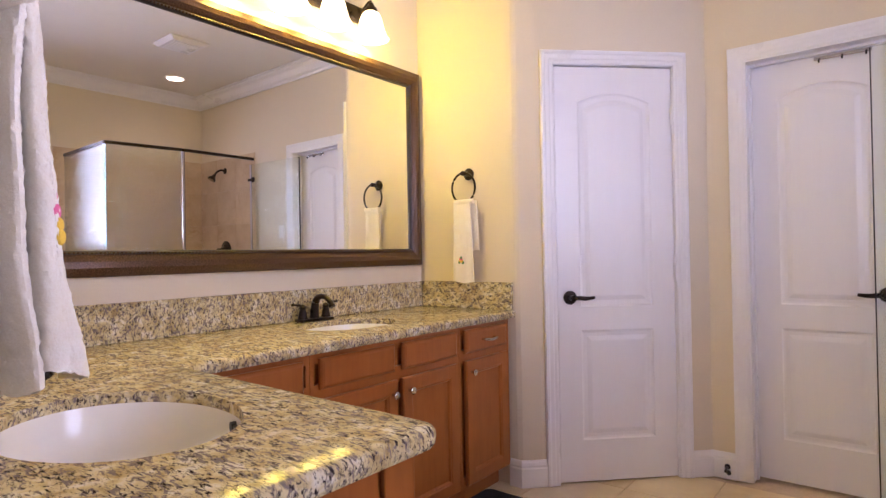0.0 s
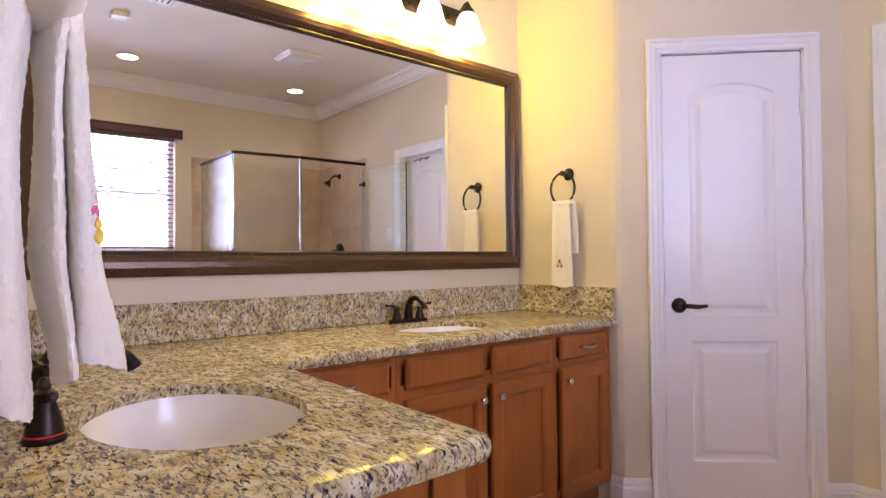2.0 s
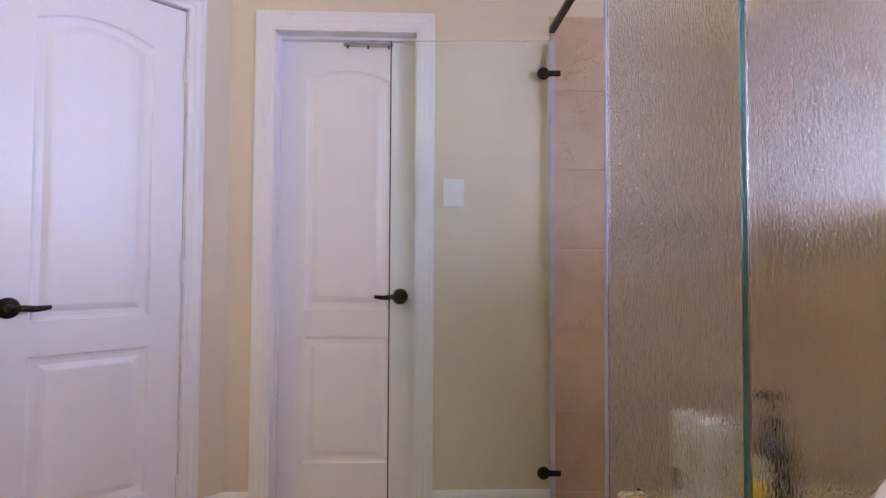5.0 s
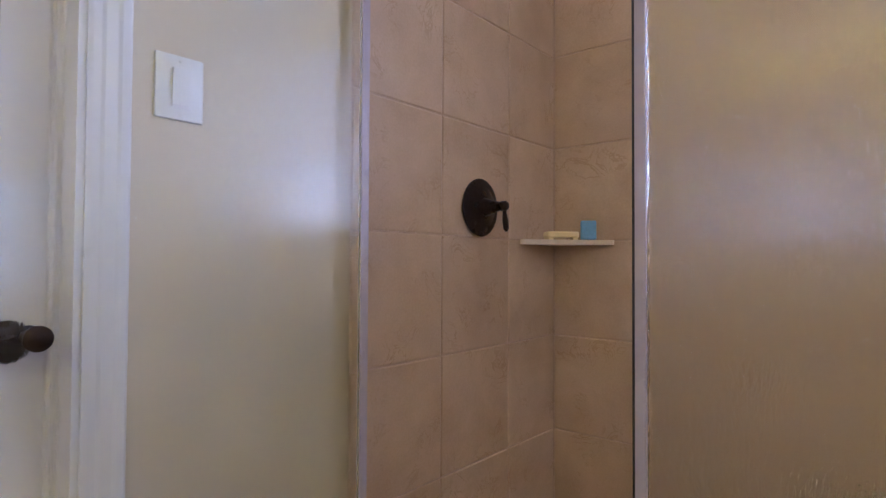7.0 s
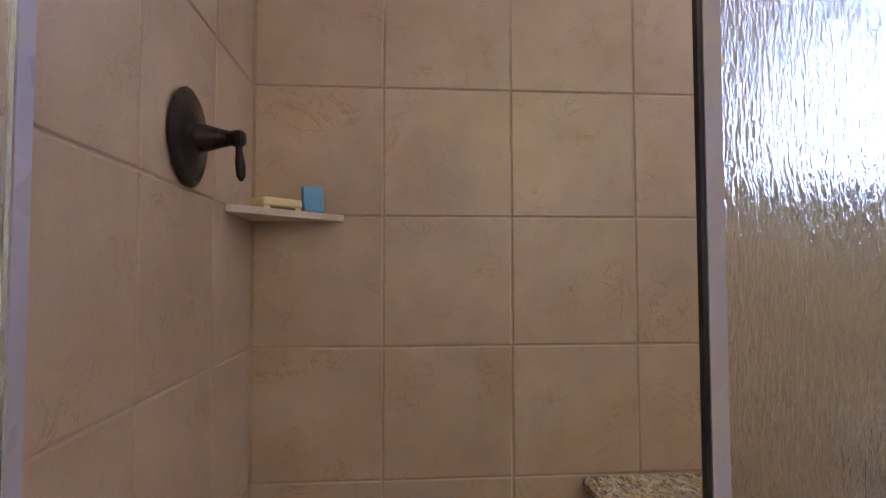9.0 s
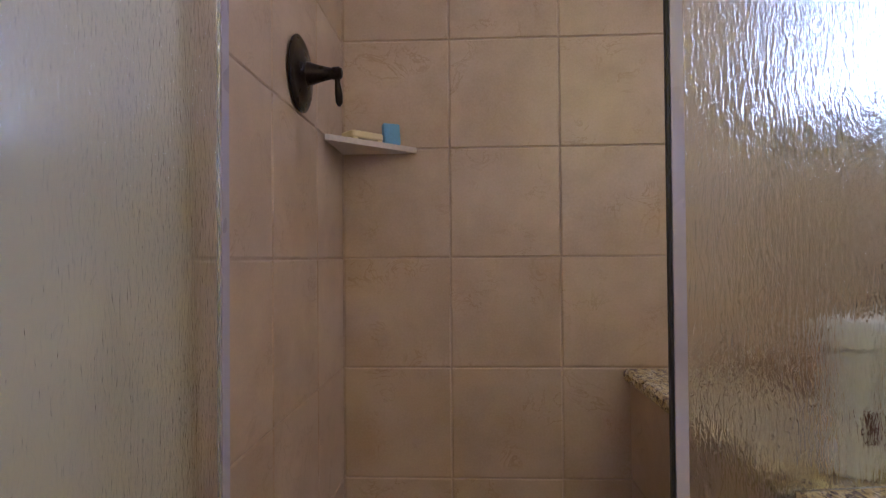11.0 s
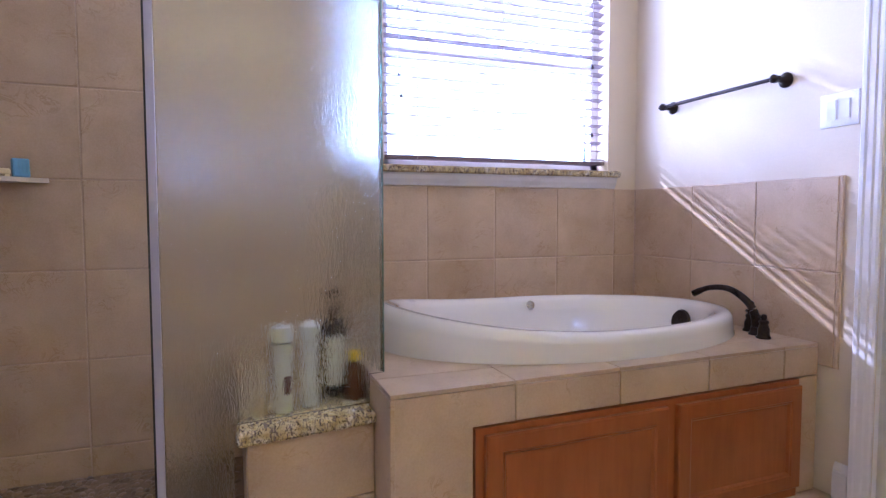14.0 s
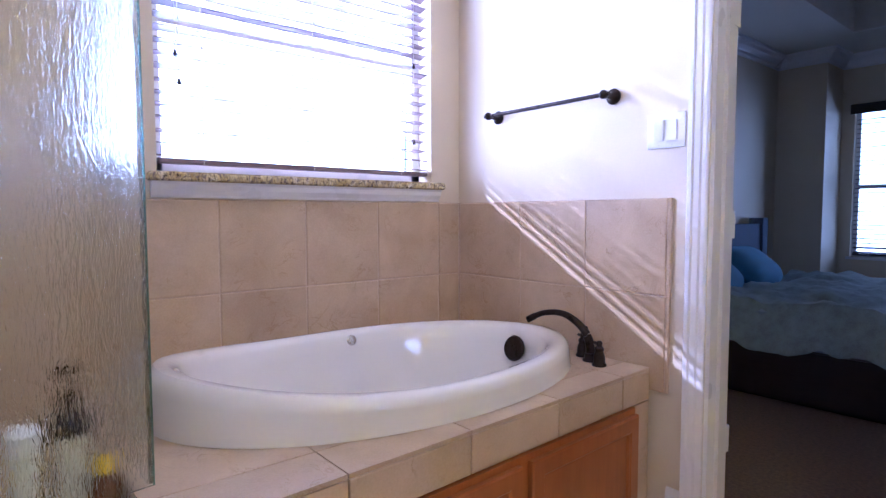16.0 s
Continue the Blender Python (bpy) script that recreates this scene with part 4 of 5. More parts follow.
ring2 = towel_ring((1.395, YW, 1.535), 180, "bronze towel ring on the wall beside the doorway")
ring2.scale.y = 1.2
tw = thing("hand_towel", (1.395, YW, 1.40), 180, "cream terry hand towel hanging over the near sink", "towel", "hand towels")
FOLD = [
    (0.0, [(0.054, 0.024), (0.066, -0.010), (0.080, -0.036), (0.082, 0.000), (0.083, -0.030), (0.089, -0.030), (0.093, -0.010), (0.090, 0.040)]),
    (0.3, [(0.062, 0.030), (0.066, -0.008), (0.072, -0.042), (0.080, 0.012), (0.085, -0.036), (0.092, -0.036), (0.098, -0.020), (0.095, 0.042)]),
    (0.65, [(0.057, 0.034), (0.064, -0.010), (0.074, -0.046), (0.084, 0.016), (0.090, -0.040), (0.100, -0.040), (0.108, -0.024), (0.107, 0.046)]),
    (1.0, [(0.076, 0.020), (0.080, -0.020), (0.085, -0.052), (0.090, 0.004), (0.094, -0.046), (0.112, -0.044), (0.132, -0.022), (0.135, 0.052)]),
]
part("front_fold", cloth(FOLD, -0.388, -0.004, 0.0032, 4), TOWEL, tw, "front fold with a deep open pleat", smooth=True)
FOLD = [
    (0.0, [(0.010, 0.050), (0.008, -0.040), (0.022, -0.052), (0.026, -0.022), (0.030, -0.052), (0.046, -0.046), (0.052, 0.000), (0.046, 0.050)]),
    (0.4, [(0.006, 0.054), (0.004, -0.044), (0.016, -0.058), (0.021, -0.030), (0.026, -0.058), (0.037, -0.050), (0.041, 0.000), (0.038, 0.054)]),
    (1.0, [(0.002, 0.058), (0.002, -0.046), (0.014, -0.062), (0.022, -0.050), (0.030, -0.064), (0.046, -0.056), (0.053, 0.000), (0.050, 0.058)]),
]
part("back_fold", cloth(FOLD, -0.412, -0.004, 0.0032, 9), TOWEL, tw, smooth=True)
part("top_fold", rod(bmesh.new(), [(-0.070, -0.062, 0.000), (-0.03, -0.062, -0.004), (0.03, -0.062, -0.004), (0.080, -0.062, 0.000)], [0.034, 0.038, 0.038, 0.034], 16), TOWEL, tw, smooth=True)
for nm, mat, dots in (("pink_petals", PINK, ((-0.104, -0.212, 0.0065), (-0.107, -0.226, 0.0065))), ("leaves", GREEN, ((-0.105, -0.247, 0.0060), (-0.104, -0.239, 0.005))), ("yellow_petals", GOLD, ((-0.110, -0.238, 0.005), (-0.111, -0.250, 0.006)))):
    bm = bmesh.new()
    for y, z, r in dots:
        turned(bm, [(r, -0.012), (r, 0.0), (r * 0.8, 0.0016), (0.0, 0.002)], (-0.038, y + 0.003, z), (-1, -0.8, 0), 9, 1.0, 1.4)
    part(nm, bm, mat, tw)

# ---- rugs ----
def mat_rug(name, x0, x1, y0, y1, h, mat, label):
    bm = bmesh.new()
    o = rounded([(x0, y0), (x1, y0), (x1, y1), (x0, y1)], [0.05] * 4)
    loft(bm, [[(q.x, q.y, z) for q in inset(o, d)] for d, z in ((0.0, 0.0), (-0.002, h * 0.5), (0.006, h * 0.9), (0.02, h))])
    t = thing(name, (0, 0, 0.0), 0, label, "rug")
    part("mat_body", bm, mat, t, smooth=True)


mat_rug("bath_rug", 0.50, 1.02, 1.25, 2.19, 0.014, BLACKMAT, "black bath rug on the tiles before the vanity")
mat_rug("bath_mat", 2.13, 2.66, 2.32, 2.94, 0.020, WHITEMAT, "white bath mat on the tiles before the shower")


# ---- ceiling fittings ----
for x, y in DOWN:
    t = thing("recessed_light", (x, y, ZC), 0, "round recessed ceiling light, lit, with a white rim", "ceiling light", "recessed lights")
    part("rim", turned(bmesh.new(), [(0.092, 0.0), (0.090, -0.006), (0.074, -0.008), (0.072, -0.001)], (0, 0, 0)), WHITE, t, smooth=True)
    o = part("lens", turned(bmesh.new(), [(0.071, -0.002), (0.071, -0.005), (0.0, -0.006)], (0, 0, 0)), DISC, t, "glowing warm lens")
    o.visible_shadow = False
v = thing("exhaust_fan", (2.21, 2.09, ZC), 0, "white louvred exhaust fan cover on the ceiling", "vent")
part("cover", loft(bmesh.new(), [[(s * a, s2 * a, z) for s, s2 in ((-1, -1), (1, -1), (1, 1), (-1, 1))] for a, z in ((0.145, 0.0), (0.145, -0.010), (0.120, -0.030), (0.110, -0.030))]), WHITE, v)
for k in range(9):
    part("slat", box(-0.10, 0.10, -0.088 + k * 0.022 - 0.007, -0.088 + k * 0.022 + 0.007, -0.0345, -0.030), PLASTIC, v)
v = thing("supply_vent", (1.69, 0.90, ZC), 0, "white ceiling air vent with thin louvres", "vent")
part("frame", boxes((-0.16, 0.16, -0.16, -0.13, -0.010, 0), (-0.16, 0.16, 0.13, 0.16, -0.010, 0), (-0.16, -0.13, -0.13, 0.13, -0.010, 0), (0.13, 0.16, -0.13, 0.13, -0.010, 0)), WHITE, v)
# black sheet in place of the duct's shade behind the louvres
part("backing", box(-0.13, 0.13, -0.13, 0.13, -0.002, 0), SEAL_VOID, v)
for k in range(8):
    part("slat", box(-0.13, 0.13, -0.118 + k * 0.032, -0.098 + k * 0.032, -0.009, -0.004), WHITE, v)
v = thing("motion_sensor", (2.19, 0.80, ZC), 0, "small square white sensor on the ceiling", "sensor")
part("case", box(-0.05, 0.05, -0.05, 0.05, -0.028, 0, 0.006), PLASTIC, v)


# ---- switches ----
def switch(at, rz, gangs, label):
    s = thing("light_switch", at, rz, label, "switch")
    w = 0.040 + 0.047 * gangs
    part("plate", box(-w / 2, w / 2, -0.007, 0, -0.058, 0.058, 0.004), PLASTIC, s, smooth=True)
    for k in range(gangs):
        c = (k - (gangs - 1) / 2) * 0.047
        part("rocker_frame", boxes((c - 0.018, c + 0.018, -0.0085, -0.006, -0.036, 0.036)), WHITE, s)
        bm = loft(bmesh.new(), [[(c - 0.0155, -0.0085, -0.032), (c + 0.0155, -0.0085, -0.032), (c + 0.0155, -0.0085, 0.032), (c - 0.0155, -0.0085, 0.032)], [(c - 0.0155, -0.0100, -0.032), (c + 0.0155, -0.0100, -0.032), (c + 0.0155, -0.0135, 0.032), (c - 0.0155, -0.0135, 0.032)]])
        part("rocker", bm, PLASTIC, s)
        for z in (-0.048, 0.048):
            part("screw", turned(bmesh.new(), [(0.003, 0.0), (0.0025, 0.0012), (0, 0.0014)], (c, -0.0068, z), (0, -1, 0), 10), LABEL, s)


switch((2.240, YN, 1.352), 0, 1, "white single rocker switch plate behind the glass door")
switch((2.560, YS, 1.345), 180, 2, "white double rocker switch plate by the doorway")

tb = thing("towel_bar", (0, YS, 1.490), 0, "slim oil-rubbed bronze towel bar on the sunlit wall", "towel bar")
for x in (2.767, 3.352):
    part("post", turned(bmesh.new(), [(0.028, 0.0), (0.029, 0.006), (0.020, 0.012), (0.012, 0.022), (0.011, 0.050), (0.016, 0.058), (0.016, 0.070), (0.008, 0.080), (0, 0.082)], (x, 0, 0), (0, 1, 0)), BRONZE, tb, smooth=True)
part("bar", rod(bmesh.new(), [(2.745, 0.063, 0), (3.374, 0.063, 0)], 0.008), BRONZE, tb, smooth=True)

# ---- tub deck and bathtub ----
DXF, DY0, DY1, DZ = 2.540, 0.202, 1.787, 0.532
SK = 0.036                      # skew of the deck front


def slant(bm, xmax, y0, k=0.154):
    """Swings the front of a piece to a slight skew."""
    for v in bm.verts:
        if v.co.x < xmax:
            v.co.x += k * (y0 - v.co.y)
    return bm


TC = (3.085, 0.952, 0.455, 0.738)
deck = thing("tub_deck", (0, 0, 0), 0, "raised beige tiled platform round the white bathtub", "tub deck")
bm = boxes((DXF + 0.012, XE, DY1 - 0.05, DY1 - 0.012, 0, DZ - 0.010), (DXF + 0.012, DXF + 0.03, 1.555, DY1 - 0.05, 0, DZ - 0.010), (DXF + 0.012, DXF + 0.03, DY0, 0.303, 0, DZ - 0.010), (DXF + 0.012, DXF + 0.03, 0.303, 1.555, 0.425, DZ - 0.010), (DXF + 0.03, DXF + 0.04, 0.28, 1.58, 0.0, 0.44))
part("core", slant(bm, DXF + 0.05, DY1, SK), GROUT, deck)


def deck_cell(x0, x1, y0, y1):
    """One deck tile, cut round the tub."""
    bm = bmesh.new()
    v0, es = ring_verts(bm, [(DXF, DY0, DZ), (XE, DY0, DZ), (XE, DY1, DZ), (DXF, DY1, DZ)])
    v1, e1 = ring_verts(bm, oval(TC[0], TC[1], TC[2] - 0.02, TC[3] - 0.02, DZ, 64))
    bmesh.ops.triangle_fill(bm, edges=es + e1, use_beauty=True)
    for co, no in (((x0 + 0.002, 0, 0), (-1, 0, 0)), ((x1 - 0.002, 0, 0), (1, 0, 0)), ((0, y0 + 0.002, 0), (0, -1, 0)), ((0, y1 - 0.002, 0), (0, 1, 0))):
        bmesh.ops.bisect_plane(bm, geom=bm.verts[:] + bm.edges[:] + bm.faces[:], plane_co=co, plane_no=no, clear_outer=True)
    if not bm.faces:
        bm.free()
        return
    r = bmesh.ops.extrude_face_region(bm, geom=bm.faces[:])
    bmesh.ops.translate(bm, vec=(0, 0, -0.010), verts=[g for g in r["geom"] if isinstance(g, bmesh.types.BMVert)])
    for v in bm.verts:
        v.co.x += SK * (DY1 - v.co.y) * max(0.0, 1 - (v.co.x - DXF) / 0.15)
    part("tile", bm, TILE, deck)


ys = [DY0, 0.375, 0.718, 1.072, 1.428, DY1]
for a, b in zip(ys, ys[1:]):
    for x0, x1 in ((DXF, DXF + 0.16), (DXF + 0.16, DXF + 0.52), (DXF + 0.52, DXF + 0.86), (DXF + 0.86, XE)):
        deck_cell(x0, x1, a, b)


def face(y1, y0, z0, z1):
    """One tile of the deck front, from y1 down to y0."""
    lay(deck, (DXF + 0.012 + SK * (DY1 - y1), y1, z0), y1 - y0, z1 - z0, rz=-90 + math.degrees(math.atan(SK)), t=0.012)


CY0, CY1 = 0.306, 1.552                  # access opening in the deck front
fy = [DY0, 0.375, 0.718, 1.072, 1.428, DY1 - 0.012]
for a, b in zip(fy[:4], fy[1:]):
    face(b, a, 0.418, DZ - 0.010)
face(CY0 - 0.006, DY0, 0.0, 0.418)
corner = [(fy[4] + 0.002, 0.420), (CY1 + 0.006, 0.420), (CY1 + 0.006, 0.002), (DY1 - 0.012, 0.002), (DY1 - 0.012, DZ - 0.012), (fy[4] + 0.002, DZ - 0.012)]
part("tile", slant(loft(bmesh.new(), [[(x, y, z) for y, z in corner] for x in (DXF, DXF + 0.012)]), 9, DY1, SK), TILE, deck)
for k, (a, b) in enumerate(((DXF, 2.90), (2.90, 3.24), (3.24, XE))):
    lay(deck, (b, DY1 - 0.012, 0.20), b - a, DZ - 0.010 - 0.20, rz=180, t=0.012)

tcab = thing("tub_cabinet", (DXF, DY1, 0), math.degrees(math.atan(SK)), "honey maple access cabinet doors under the tub deck", "cabinet")
L0, L1 = CY0 - DY1, CY1 - DY1
part("frame", boxes((-0.006, 0.026, L0, L1, 0.385, 0.415), (-0.006, 0.026, L0, L1, 0.0, 0.05), (-0.006, 0.026, L0, L0 + 0.022, 0.05, 0.385), (-0.006, 0.026, -0.935, -0.870, 0.05, 0.385), (-0.006, 0.026, L1 - 0.036, L1, 0.05, 0.385)), WOOD, tcab)
for y0, y1 in ((L0 + 0.008, -0.922), (-0.882, L1 - 0.024)):
    f = cab_front(tcab, "cabinet_door", 0, y1 - y0, 0.04, 0.398, 0, 0.055)
    f.matrix_basis = pose(-0.008 * U, y1 * U, 0, 0, 0, 180)

tub = thing("bathtub", (TC[0], TC[1], 0), 0, "oval white acrylic drop-in bathtub with a raised end", "bathtub")
rings = []


def tub_ring(fa, fb, h, lift, shift=0.0, n=72):
    out = []
    for i in range(n):
        t = 2 * math.pi * i / n
        c, s = math.cos(t), math.sin(t)
        up = max(0.0, s) ** 2.2
        out.append((fa * c, fb * s + shift, h + lift * up))
    return out


A, B = TC[2], TC[3]
for fa, fb, h, lift, sh in ((A - 0.03, B - 0.03, DZ - 0.002, 0, 0), (A, B, DZ + 0.001, 0, 0), (A - 0.004, B - 0.004, DZ + 0.020, 0.02, 0), (A - 0.006, B - 0.006, DZ + 0.052, 0.050, 0), (A - 0.012, B - 0.012, DZ + 0.072, 0.062, 0), (A - 0.026, B - 0.026, DZ + 0.084, 0.066, 0), (A - 0.050, B - 0.055, DZ + 0.086, 0.062, 0), (A - 0.068, B - 0.085, DZ + 0.080, 0.052, 0), (A - 0.080, B - 0.100, DZ + 0.064, 0.036, 0), (A - 0.092, B - 0.125, DZ + 0.02, 0.0, -0.005), (A - 0.120, B - 0.20, DZ - 0.14, 0, -0.02), (A - 0.150, B - 0.27, DZ - 0.29, 0, -0.03), (A - 0.21, B - 0.36, DZ - 0.345, 0, -0.04), (A - 0.30, B - 0.46, DZ - 0.355, 0, -0.05), (0.02, 0.03, DZ - 0.358, 0, -0.05)):
    rings.append(tub_ring(fa, fb, h, lift, sh))
part("shell", loft(bmesh.new(), rings, cap0=False), PORC, tub, smooth=True)
part("overflow_plate", turned(bmesh.new(), [(0.050, 0.0), (0.051, 0.007), (0.045, 0.015), (0.0, 0.018)], (0.0, -B + 0.150, DZ + 0.004), (0.0, 1, 0.22)), BRONZE, tub, "round dark bronze overflow plate", smooth=True)
part("jet", turned(bmesh.new(), [(0.020, 0.0), (0.020, 0.004), (0.012, 0.007), (0.0, 0.005)], (A - 0.092, -0.060, DZ + 0.050), (-1, 0, 0.35)), CHROME, tub, "small chrome air jet", smooth=True)

tf = thing("tub_faucet", (2.785, 0.282, DZ), 0, "oil-rubbed bronze deck-mounted tub faucet with two handles", "faucet")
pts = curve([(0, 0, 0.0), (0.006, 0.004, 0.07), (0.030, 0.018, 0.122), (0.085, 0.050, 0.166), (0.150, 0.085, 0.166), (0.206, 0.115, 0.136)], 8)
n = len(pts)
part("spout", rod(bmesh.new(), pts, [0.018 - 0.007 * min(1, i / n * 1.4) + (0.002 if i > n - 6 else 0) for i in range(n)], 16), BRONZE, tf, "long arched bronze spout", smooth=True)
part("spout_base", turned(bmesh.new(), [(0.030, 0.0), (0.030, 0.005), (0.024, 0.012), (0.022, 0.03)], (0, 0, 0)), BRONZE, tf, smooth=True)
for x, y in ((-0.060, 0.036), (0.062, -0.034)):
    h = part("handle", turned(bmesh.new(), [(0.025, 0.0), (0.026, 0.005), (0.021, 0.012), (0.020, 0.035), (0.014, 0.052), (0.017, 0.058), (0.016, 0.064), (0.009, 0.070), (0.011, 0.080), (0.007, 0.088), (0.0, 0.090)], (x, y, 0)), BRONZE, tf, smooth=True)
    part("lever", rod(bmesh.new(), [(x, y, 0.070), (x + 0.02, y - 0.012, 0.074), (x + 0.034, y - 0.020, 0.074)], [0.005, 0.0055, 0.006]), BRONZE, h, smooth=True)
part("diverter_knob", turned(bmesh.new(), [(0.004, 0.0), (0.004, 0.022), (0.009, 0.028), (0.008, 0.036), (0, 0.040)], (0.018, 0.010, 0.088)), BRONZE, tf, smooth=True)

# ---- shower ----
XG, YR, ZG = 2.665, 1.752, 2.03          # front glass, return glass, glass top


bench = thing("shower_bench", (0, 0, 0), 0, "tiled shower bench with a speckled granite top", "bench")
part("core", slant(box(2.665, XE, DY1, 2.118, 0, 0.412), 2.75, 2.15), GROUT, bench)
bm = bmesh.new()
o = rounded([(2.628, DY1 + 0.001), (XE - 0.001, DY1 + 0.001), (XE - 0.001, 2.150), (2.628, 2.150)], [0.0, 0, 0, 0.012])
loft(bm, [[(q.x, q.y, z) for q in inset(o, d)] for d, z in ((0.008, 0.412), (0.0, 0.420), (0.0, 0.440), (0.008, 0.450))])
part("seat", slant(bm, 2.75, 2.15), GRANITE, bench, "speckled granite seat slab")
lay(bench, (2.668, 2.130, 0.21), (2.130 - DY1) * 1.01, 0.202, rz=-90 + 8.7, t=0.012)
lay(bench, (2.668, 2.130, 0.0), (2.130 - DY1) * 1.01, 0.21, rz=-90 + 8.7, t=0.012)
for a, b in ((2.672, 2.94), (2.94, 3.27), (3.27, XE)):
    for z0, z1 in ((0.0, 0.12), (0.12, 0.412)):
        lay(bench, (b, 2.118, z0), b - a, z1 - z0, rz=180, t=0.012)

gw = thing("shower_enclosure", (0, 0, 0), 0, "rain-textured glass shower walls under a bronze header rail", "shower glass")
bm = bmesh.new()
sh = [(YR + 0.0, DZ + 0.004), (DY1 + 0.006, DZ + 0.004), (DY1 + 0.006, 0.454), (2.156, 0.454), (2.156, 0.012), (2.312, 0.012), (2.312, ZG), (YR, ZG)]
loft(bm, [[(XG - 0.005, y, z) for y, z in sh], [(XG + 0.005, y, z) for y, z in sh]])
front = part("front_panel", slant(bm, 9, 2.335), RAIN, gw, "fixed rain-textured glass panel")
ret = part("return_panel", box(XG + 0.100, XE - 0.004, YR - 0.005, YR + 0.005, DZ + 0.004, ZG), RAIN, gw, "rain-textured glass panel beside the tub")
edge = part("glass_edge", slant(box(XG - 0.005, XG + 0.005, YR - 0.0045, YR - 0.0005, DZ + 0.004, ZG), 9, 2.335), GLASSEDGE, gw, "polished greenish glass edge")
for o in (front, ret, edge):
    o.visible_shadow = False


def one_sided(ob, out):
    """Keeps the ripples on the face towards out; the other faces are smooth."""
    ob.data.materials.append(GLASSBACK)
    for f in ob.data.polygons:
        f.material_index = 0 if f.normal.dot(Vector(out)) > 0.8 else 1


one_sided(front, (-1, 0, 0))
one_sided(ret, (0, -1, 0))
part("edge_strip", box(XG - 0.0065, XG + 0.0065, 2.3125, 2.330, 0.012, ZG), VINYL, gw, "milky vinyl edge strip")
part("edge_seal", box(XG - 0.0045, XG + 0.0045, 2.3305, 2.335, 0.012, ZG), SEAL_VOID, gw, "black magnetic seal")
part("header_rail", slant(box(XG - 0.013, XG + 0.013, YR - 0.014, 2.335, ZG + 0.001, ZG + 0.026, 0.003, 1), 9, 2.335), BRONZE, gw, "dark bronze header rail")
part("header_rail", slant(box(XG - 0.013, XG + 0.013, 2.335, 2.988, ZG + 0.001, ZG + 0.026, 0.003, 1), 9, 2.335, 0.02), BRONZE, gw, "dark bronze header rail")
part("header_rail", box(XG + 0.106, XE - 0.002, YR - 0.013, YR + 0.013, ZG + 0.001, ZG + 0.026, 0.003, 1), BRONZE, gw, "dark bronze header rail")
part("clamp", turned(bmesh.new(), [(0.026, 0.0), (0.026, 0.006), (0.018, 0.010), (0.0, 0.011)], (2.885, YR - 0.006, DZ + 0.012), (0, -1, 0)), BRONZE, gw, "round bronze glass clamp", smooth=True)

gd = thing("glass_shower_door", (2.648, 2.954, 0), -3.2, "open rain-textured glass shower door folded against the wall", "shower door")
o = part("glass", box(-0.670, -0.014, -0.005, 0.005, 0.030, 1.985), RAINDOOR, gd, "rain-textured glass")
o.visible_shadow = False
one_sided(o, (0, 1, 0))
part("edge_seal", box(-0.6755, -0.6705, -0.0042, 0.0042, 0.030, 1.985), SEAL_VOID, gd, "black edge seal")
part("hinge_strip", box(-0.0135, 0.008, -0.007, 0.007, 0.030, 1.985), VINYL, gd, "milky vinyl hinge strip")
for z in (0.211, 1.845):
    h = part("hinge", turned(bmesh.new(), [(0.026, 0.0), (0.026, 0.005), (0.020, 0.012), (0.0, 0.014)], (-0.040, -0.006, z), (0, -1, 0)), BRONZE, gd, "round bronze glass hinge", smooth=True)
    part("hinge_arm", box(-0.030, 0.030, -0.016, -0.0072, z - 0.012, z + 0.012, 0.003, 1), BRONZE, h)
kb = part("knob", turned(bmesh.new(), [(0.013, 0.0), (0.013, 0.004), (0.008, 0.007), (0.008, 0.018), (0.011, 0.021), (0.018, 0.031), (0.019, 0.038), (0.013, 0.044), (0.0, 0.046)], (-0.624, -0.0055, 0.932), (0, -1, 0)), BRONZE, gd, "dark bronze shower door knob", smooth=True)
part("inner_knob", turned(bmesh.new(), [(0.013, 0.0), (0.013, 0.004), (0.008, 0.007), (0.014, 0.010), (0.015, 0.014), (0.0, 0.017)], (-0.624, 0.0055, 0.932), (0, 1, 0)), BRONZE, kb, smooth=True)

vv = thing("shower_valve", (3.147, YN - 0.008, 1.208), 0, "oil-rubbed bronze round shower valve with a lever", "shower valve")
part("escutcheon", turned(bmesh.new(), [(0.086, 0.0), (0.087, 0.004), (0.078, 0.009), (0.070, 0.008), (0.060, 0.013), (0.034, 0.018), (0.030, 0.020), (0.0, 0.021)], (0, 0, 0), (0, -1, 0), 40), BRONZE, vv, smooth=True)
part("stem", turned(bmesh.new(), [(0.028, 0.018), (0.026, 0.026), (0.020, 0.045), (0.016, 0.060), (0.013, 0.074), (0.015, 0.080), (0.015, 0.092), (0.010, 0.098), (0.0, 0.100)], (0, 0, 0), (0, -1, 0)), BRONZE, vv, smooth=True)
part("lever", rod(bmesh.new(), [(0.0, -0.086, 0.014), (0.0, -0.086, 0.0), (0.002, -0.087, -0.02), (0.004, -0.089, -0.045), (0.006, -0.090, -0.066), (0.006, -0.090, -0.074)], [0.006, 0.007, 0.006, 0.009, 0.008, 0.003]), BRONZE, vv, smooth=True)
hd = thing("wall_shower", (3.150, YN - 0.008, 1.985), 0, "small oil-rubbed bronze shower head on a bent arm", "shower head")
part("flange", turned(bmesh.new(), [(0.030, 0.0), (0.030, 0.004), (0.020, 0.010), (0.0, 0.012)], (0, 0, 0), (0, -1, 0)), BRONZE, hd, smooth=True)
